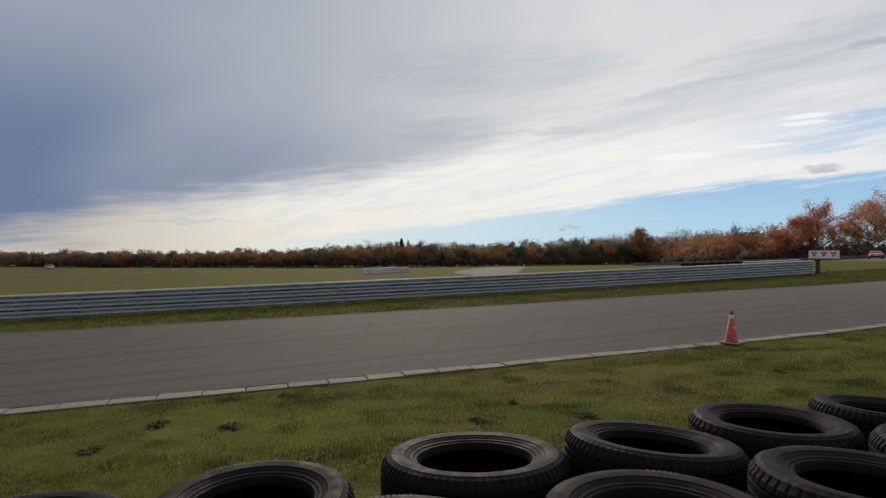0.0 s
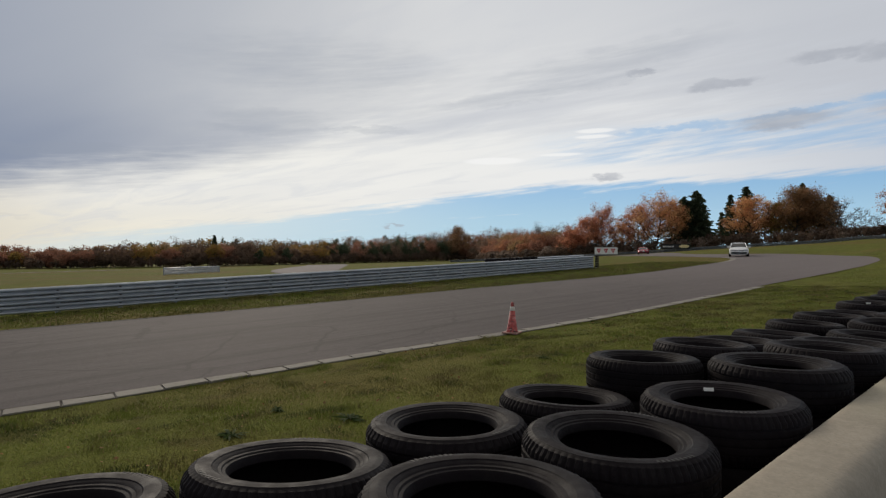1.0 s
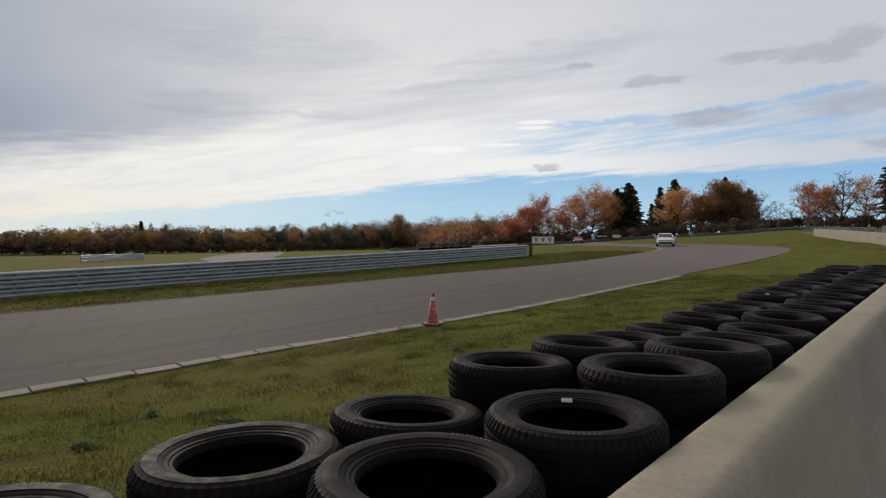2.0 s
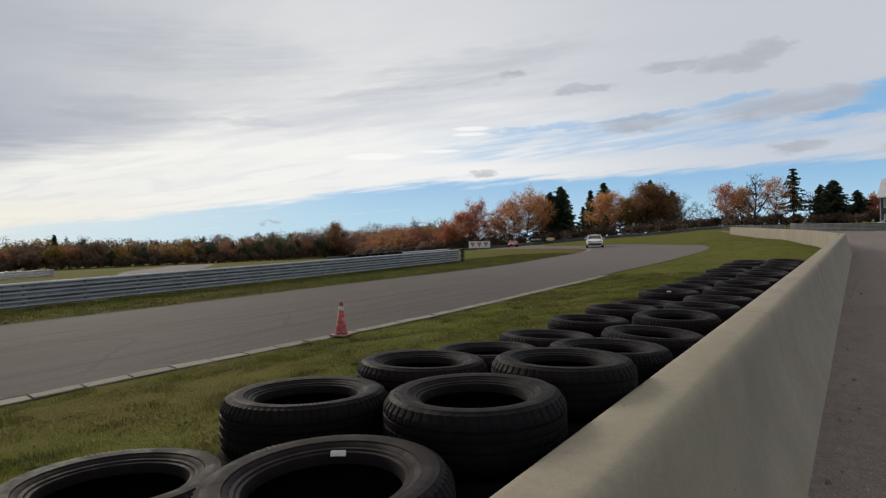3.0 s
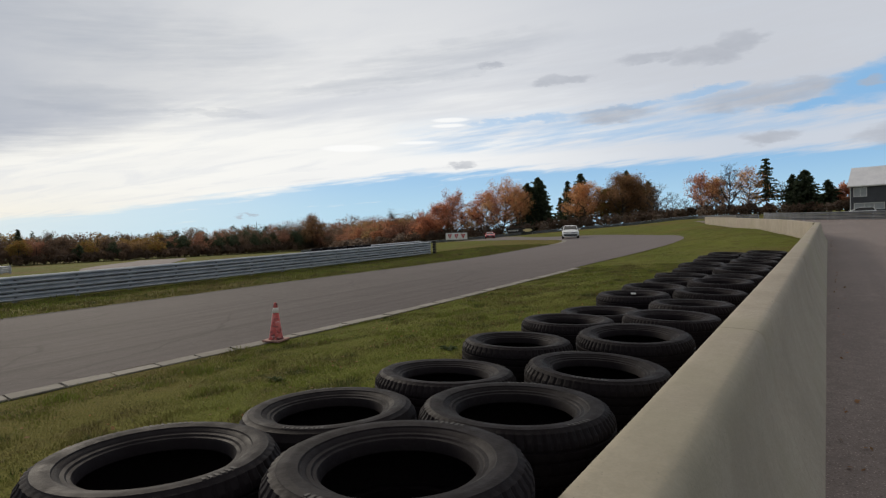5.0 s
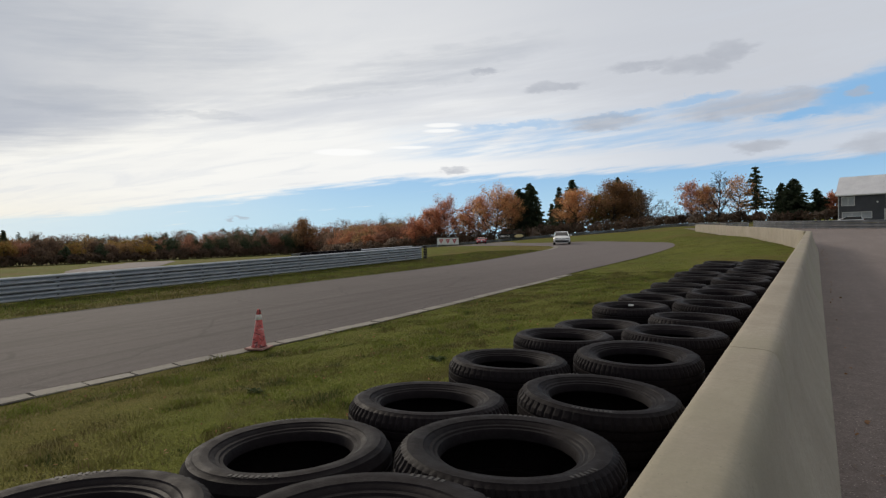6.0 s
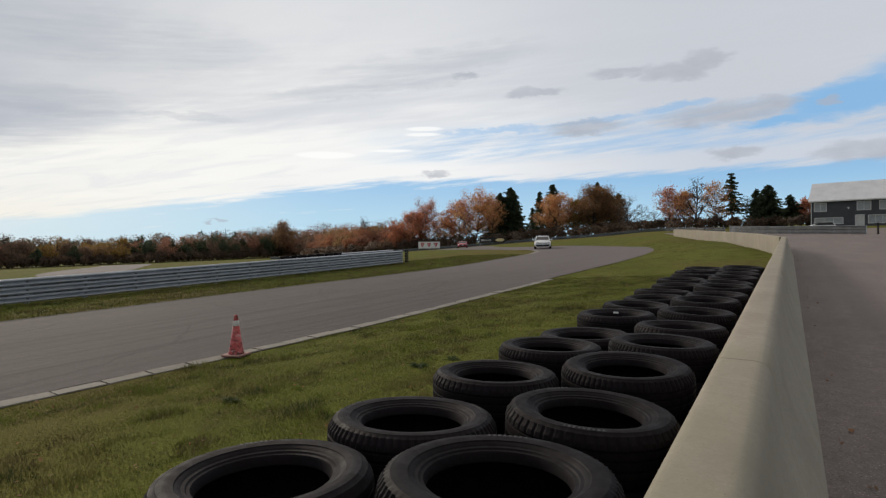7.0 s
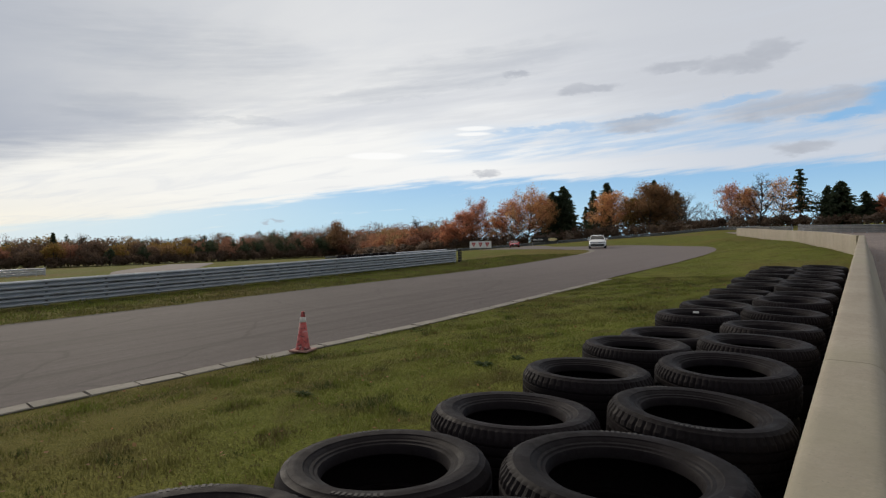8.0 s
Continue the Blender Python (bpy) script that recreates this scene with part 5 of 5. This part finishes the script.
def conifer(label, x, y, top, wide, seed, open_low=0.05, ragged=0.25, levels=34):
    z = lz(x, y)
    h = top - z
    t = thing("conifer", label, "tree", pose(x, y, z))
    r = random.Random(seed)
    segs = [((0, 0, -0.2), (0, 0, h * 0.5), h * 0.016, h * 0.010), ((0, 0, h * 0.5), (0, 0, h), h * 0.010, 0.01)]
    pts, axis, size = [], [], []
    for k in range(levels):
        u = open_low + (1 - open_low) * k / levels
        reach = wide * 0.62 * (1 - u) ** 0.62 * (0.62 + 0.38 * min(1, (u - open_low) * 6 + 0.4))
        for b in range(r.randint(9, 13)):
            a = r.uniform(0, 6.283)
            ln = reach * r.uniform(1 - 2 * ragged, 1.12) + 0.12
            zz = u * h + r.uniform(-0.02, 0.02) * h
            lift = ln * r.uniform(-0.30, 0.12)
            end = (math.cos(a) * ln, math.sin(a) * ln, zz + lift)
            segs.append(((0, 0, zz), end, 0.025, 0.008))
            n = max(4, int(ln * 7))
            for s in range(n):
                v = (s + 0.6) / n
                pts.append((end[0] * v + r.gauss(0, 0.06), end[1] * v + r.gauss(0, 0.06), zz + lift * v - r.uniform(0, 0.16)))
                axis.append((math.cos(a + r.uniform(-0.7, 0.7)), math.sin(a + r.uniform(-0.7, 0.7)), r.uniform(-0.7, 0.1)))
                size.append(r.uniform(0.14, 0.30))
    limbs_mesh("trunk", segs, BARK, 4).parent = t
    quads_mesh("crown", np.array(pts), size, [LEAVES["green"]], seed=seed, long=1.5, axis=np.array(axis)).parent = t
    return t


TREES = [("rust", -80.5, 116.4, 9.9, 8.5, 2400), ("rust", -78.4, 120.1, 12.5, 9.5, 2200), ("rust", -84.9, 115.7, 7.3, 6.5, 1600), ("orange", -74.2, 123.0, 8.6, 6.5, 1500),
         ("orange", -66.2, 123.0, 14.8, 14.5, 3600), ("rust", -70.3, 122.1, 12.6, 9.5, 1700), ("orange", -63.2, 125.6, 13.0, 11.0, 2200), ("orange", -48.5, 133.2, 13.8, 10.5, 3000),
         ("olive", -44.6, 136.5, 12.4, 8.0, 2300), ("brown", -39.9, 136.1, 15.4, 10.5, 3600), ("brown", -37.1, 138.9, 13.0, 8.0, 2400), ("rust", -20.9, 128.2, 13.4, 7.5, 900),
         ("orange", -18.5, 127.5, 12.4, 5.5, 1300), ("orange", -12.9, 129.3, 13.7, 7.5, 800), ("rust", 3.1, 129.8, 9.1, 5.0, 1500)]
WORDS = {"rust": "rust-red autumn maple at the edge of the woods", "orange": "orange autumn maple with thinning leaves and visible limbs",
         "olive": "olive-brown autumn tree in a mixed clump", "brown": "broad dark brown autumn oak with dense crown"}
for i, (tint, x, y, top, wide, n) in enumerate(TREES):
    broadleaf(WORDS[tint], x, y, top, wide * 1.12, tint, int(n * {"orange": 3.8, "rust": 4.2}.get(tint, 5.5)), 20 + i, 0.115, {"brown": 0.48, "olive": 0.45}.get(tint, 0.36))
for i, (x, y, top, wide) in enumerate([(-31.0, 130.2, 12.2, 7.5), (-27.4, 128.9, 9.7, 8.0), (-16.1, 126.8, 14.7, 6.0), (-7.2, 132.7, 10.7, 4.5), (-24.6, 129.5, 8.2, 5.5)]):
    broadleaf("bare grey tree that has dropped its leaves", x, y, top, wide, "grey", 160, 60 + i, 0.10)
for i, (x, y, top, wide, low, rag, lv) in enumerate([(-61.3, 128.0, 14.2, 8.0, 0.03, 0.16, 50), (-59.3, 129.6, 15.5, 8.6, 0.03, 0.16, 54), (-54.6, 137.4, 14.8, 4.6, 0.10, 0.30, 30), (-52.3, 140.3, 16.8, 6.8, 0.08, 0.25, 38),
                                                    (-40.9, 142.1, 16.6, 6.0, 0.1, 0.25, 34), (-3.5, 129.8, 12.3, 6.4, 0.04, 0.2, 38), (-36.0, 143.0, 13.5, 5.0, 0.08, 0.25, 30)]):
    conifer("tall dark green spruce with drooping branches", x, y, top, wide, 80 + i, low, rag, lv)
for i, (x, y, top, wide) in enumerate([(-57.9, 140.3, 10.9, 4.2), (-10.0, 131.5, 15.5, 5.8), (-5.6, 131.7, 11.9, 4.6), (0.3, 127.9, 10.1, 5.0)]):
    conifer("ragged open-crowned dark pine tree", x, y, top, wide, 95 + i, 0.28, 0.42, 15)


broadleaf("big dark oak standing out of the far woods", -187.7, 172.5, 12.3, 15.0, "brown", 3600, 71, 0.30, 0.40)
conifer("dark spruce rising over the far woods", -193.0, 64.0, 7.2, 2.6, 72, 0.3, 0.2, 24)
broadleaf("bare grey tree above the maples", -100.0, 121.0, 9.4, 5.0, "grey", 400, 73, 0.12)
broadleaf("bare grey tree above the far woods", -193.0, 72.0, 7.0, 6.5, "grey", 500, 74, 0.14)

# far woods
def woods(name, label, path, rows, gap, depth, mixes, seed, leaf_size, per):
    r = random.Random(seed)
    line = curve_through(path, gap)
    cen, siz, ind, out, segs = [], [], [], [], []
    for row in range(rows):
        for i, (x, y, h) in enumerate(line):
            d = line[min(i + 1, len(line) - 1)][:2] - line[max(i - 1, 0)][:2]
            n = np.array([-d[1], d[0]]) / np.linalg.norm(d)
            if n[0] * x + n[1] * y < 0:
                n = -n
            px = x + n[0] * (row * depth + r.uniform(-1.5, 1.5)) + r.uniform(-1.2, 1.2)
            py = y + n[1] * (row * depth + r.uniform(-1.5, 1.5)) + r.uniform(-1.2, 1.2)
            hh = h * (0.86 + 0.13 * row + r.uniform(-0.10, 0.10) + 0.16 * noise.noise((px * 0.045, py * 0.045, 1.0)))
            tint = r.choice(mixes[min(len(mixes) - 1, int(i / len(line) * len(mixes)))] if isinstance(mixes[0], list) else mixes)
            z = lz(px, py)
            wide = hh * r.uniform(0.62, 0.95)
            segs.append(((px, py, z - 0.3), (px + r.uniform(-0.3, 0.3), py, z + hh * 0.8), hh * 0.018, hh * 0.006))
            clumps = []
            for k in range(22):
                v = Vector((r.gauss(0, 1), r.gauss(0, 1), r.gauss(0, 1))).normalized() * r.random() ** 0.3
                clumps.append((v.x * wide * 0.42, v.y * wide * 0.42, hh * (0.48 + 0.36 * v.z)))
            for k in range(per):
                c = r.choice(clumps)
                s = wide * 0.25
                v = Vector((r.gauss(0, 1), r.gauss(0, 1), r.gauss(0, 1))).normalized() * s * r.random() ** 0.4
                q = (c[0] + v.x, c[1] + v.y, max(0.05, c[2] + v.z * 0.72))
                if tint == 5:
                    sh = max(0.05, 1 - q[2] / hh) ** 0.6
                    q = (q[0] * sh * 1.25, q[1] * sh * 1.25, q[2] * 0.93)
                cen.append((px + q[0], py + q[1], z + q[2]))
                siz.append(r.uniform(0.5, 1.15) * leaf_size * 0.88)
                ind.append(tint)
                out.append((v.x / s + q[0] / wide * 0.5, v.y / s + q[1] / wide * 0.5, v.z / s + 0.35))
    mats = [LEAVES[k] for k in ("wood_rust", "wood_gold", "wood_brown", "olive", "grey", "green", "scrub", "wood_orange")]
    top = tagged(new(name), label, "woods", kind="stuff")
    quads_mesh("foliage", np.array(cen), siz, mats, ind, seed, 1.2, face=np.array(out)).parent = top
    limbs_mesh("trunks", segs, BARK, 4).parent = top
    return top


EDGE = [(-330, -118, 6.6), (-283, -77, 6.6), (-245, -37, 6.9), (-232, -14, 6.6), (-214, 14, 7.0), (-198, 42, 8.6), (-189, 62, 9.2), (-188, 92, 9.2), (-188, 130, 10.0), (-191, 160, 12.5), (-192, 186, 14.0)]
woods("woods", "dense rust and brown autumn woods beyond the infield", EDGE, 3, 5.0, 4.0, [[0, 4, 2, 6], [2, 4, 4, 0, 6], [2, 4, 0, 2, 6], [0, 2, 0, 4, 2], [0, 0, 2, 0, 3], [0, 1, 2, 2, 3], [1, 2, 3, 2, 5], [2, 5, 5, 2, 0], [5, 2, 5, 2, 0, 5]], 5, 0.27, 1300)
woods("hill_woods", "autumn woods with dark pines on the rise", [(-255, 60, 12), (-262, 110, 12.5), (-260, 160, 14.5), (-235, 205, 18), (-190, 215, 19), (-150, 205, 17)], 2, 5.5, 5.0, [[5, 5, 2, 5], [5, 5, 5, 2], [5, 2, 5, 0], [0, 2, 0, 2], [0, 2, 0, 2]], 6, 0.34, 900)
woods("near_woods", "orange and rust maples along the field edge", [(-190, 178, 12.0), (-165, 166, 11.5), (-140, 148, 10.5), (-118, 128, 8.6), (-100, 116, 7.8), (-87, 119, 7.6)], 3, 4.6, 3.5, [[2, 0, 2, 5], [0, 7, 2, 0], [0, 7, 0, 2], [7, 0, 1, 7], [7, 0, 1, 0]], 8, 0.24, 1300)
woods("undergrowth", "dark leafless scrub under the trees", [(-124, 122, 3.2), (-104, 111, 3.2), (-88, 112, 3.4), (-70, 116, 3.6), (-56, 122, 3.6), (-42, 127, 3.4), (-28, 124, 3.0), (-16, 122, 2.6), (-6, 124, 2.6), (4, 124, 3.0)], 3, 1.5, 2.5, [6, 6, 2, 6, 4, 6], 9, 0.24, 170)
woods("field_edge_scrub", "dark brushy foot of the woods", [(-283, -74, 2.4), (-243, -34, 2.8), (-212, 15, 3.6), (-187, 62, 4.0), (-185, 130, 4.2), (-187, 176, 4.4), (-161, 161, 4.2), (-137, 143, 3.8)], 3, 1.7, 1.6, [6, 6, 2, 6], 10, 0.30, 240)


# ---- grass, weeds and fallen leaves ----
near_curve = np.array(near)


def blades(name, label, count, x0, x1, y0, y1, low, high, width, seed, keep):
    r = np.random.RandomState(seed)
    x, y = r.uniform(x0, x1, count), r.uniform(y0, y1, count)
    ok = keep(x, y)
    x, y = x[ok], y[ok]
    n = len(x)
    tuft = np.array([noise.noise((a * 1.9, b * 1.9, 2.0)) for a, b in zip(x, y)])
    patch = np.array([noise.noise((a * 0.5, b * 0.5, 5.0)) for a, b in zip(x, y)])
    h = r.uniform(low, high, n) * (1 + 1.3 * np.clip(tuft - 0.12, 0, 1) * 2 + 0.35 * patch)
    a = r.uniform(0, 6.283, n)
    lean = r.uniform(0.15, 0.9, n) * h
    z = land(x, y) - 0.012
    base = np.stack([x, y, z], 1)
    side = np.stack([np.cos(a), np.sin(a), np.zeros(n)], 1) * (r.uniform(0.6, 1.3, n) * width)[:, None]
    tip = base + np.stack([-np.sin(a) * lean, np.cos(a) * lean, h], 1)
    verts = np.stack([base - side, base + side, tip], 1).reshape(-1, 3)
    me = bpy.data.meshes.new(name)
    me.vertices.add(3 * n), me.loops.add(3 * n), me.polygons.add(n)
    me.vertices.foreach_set("co", verts.ravel())
    me.loops.foreach_set("vertex_index", np.arange(3 * n, dtype=np.int32))
    me.polygons.foreach_set("loop_start", np.arange(0, 3 * n, 3, dtype=np.int32))
    me.materials.append(BLADE)
    me.update(calc_edges=True)
    tagged(new(name, me), label, "grass", kind="stuff")


def off_kerb(x, y):
    return x > np.interp(y, near_curve[:, 1], near_curve[:, 0]) + np.where(y < 23.4, 0.35, 0.05)


far_curve = np.array([p for p in far if p[1] < 45])
blades("grass", "short green mown grass between tyres and kerb", 330000, -9.6, -0.4, -8, 8, 0.016, 0.046, 0.0055, 1, off_kerb)
blades("grass", "short mown grass farther along the track", 170000, -9.6, -0.4, 8, 24, 0.018, 0.046, 0.009, 2, off_kerb)
blades("grass", "mown grass on the bank beyond the tyres", 45000, -12.0, -0.3, 24, 66, 0.012, 0.032, 0.016, 3, lambda x, y: off_kerb(x, y) & (x < -0.4 - 0.27 * np.maximum(0, y - 34)) & ((y < 46) | (x > -8.5 - 0.35 * (y - 46))))
blades("grass", "grass strip between the track and the guardrail", 130000, -24.6, -16.5, -22, 45, 0.04, 0.09, 0.016, 4, lambda x, y: x < np.interp(y, far_curve[:, 1], far_curve[:, 0]) - 0.03)


def litter(name, label, count, x0, x1, y0, y1, seed, keep, size):
    r = np.random.RandomState(seed)
    x, y = r.uniform(x0, x1, count), r.uniform(y0, y1, count)
    ok = keep(x, y)
    x, y = x[ok], y[ok]
    c = np.stack([x, y, land(x, y) + 0.038], 1)
    ax = r.normal(size=(len(x), 3))
    ax[:, 2] *= 0.2
    ob = quads_mesh(name, c, r.uniform(0.6, 1.3, len(x)) * size, [LEAVES["brown"]], seed=seed, flat=0.85, axis=ax)
    tagged(ob, label, "leaves", kind="stuff")


litter("fallen_leaves", "scattered dry brown leaves on the grass", 700, -8.4, -1.8, -6, 20, 1, off_kerb, 0.022)
litter("wall_leaves", "dark dry leaves gathered along the wall foot", 160, 0.24, 0.44, 0, 34, 2, lambda x, y: np.sin(y * 7 + x * 40) > -0.2, 0.02)


WEED = leaf("dark_weed_leaves", (0.045, 0.072, 0.022), (0.078, 0.110, 0.036))


def weed(x, y, size, seed):
    """A flat rosette of broad leaves."""
    r = random.Random(seed)
    bm = bmesh.new()
    heart = bm.verts.new((0, 0, 0.006))
    for k in range(30):
        t, reach = r.uniform(0, 6.283), size * r.uniform(0.3, 1.0)
        wd, up = size * r.uniform(0.05, 0.09), r.uniform(0.012, 0.045)
        d, n = Vector((math.cos(t), math.sin(t) * 0.75, 0)), Vector((-math.sin(t), math.cos(t), 0))
        mid, tip = d * reach * 0.6 + Vector((0, 0, up)), d * reach + Vector((0, 0, up * 0.6))
        bm.faces.new([heart] + [bm.verts.new(p) for p in (mid - n * wd, tip, mid + n * wd)])
    me = bpy.data.meshes.new("weed")
    bm.to_mesh(me)
    bm.free()
    me.materials.append(WEED)
    ob = tagged(new("weed", me), "dark green broad-leaved weed growing in the mown grass", "weed", "weeds in the grass")
    ob.matrix_world = pose(x, y, lz(x, y) + 0.004)


for i, (x, y, size) in enumerate([(-7.53, -2.75, 0.32), (-6.90, -1.88, 0.26), (-8.40, -1.08, 0.18), (-5.52, 0.80, 0.24), (-5.08, 1.96, 0.28), (-6.71, -3.31, 0.24), (-6.12, 1.57, 0.18), (-4.37, 8.22, 0.26),
                                  (-4.16, 8.73, 0.20), (-5.61, 6.08, 0.18)]):
    weed(x, y, size, 40 + i)
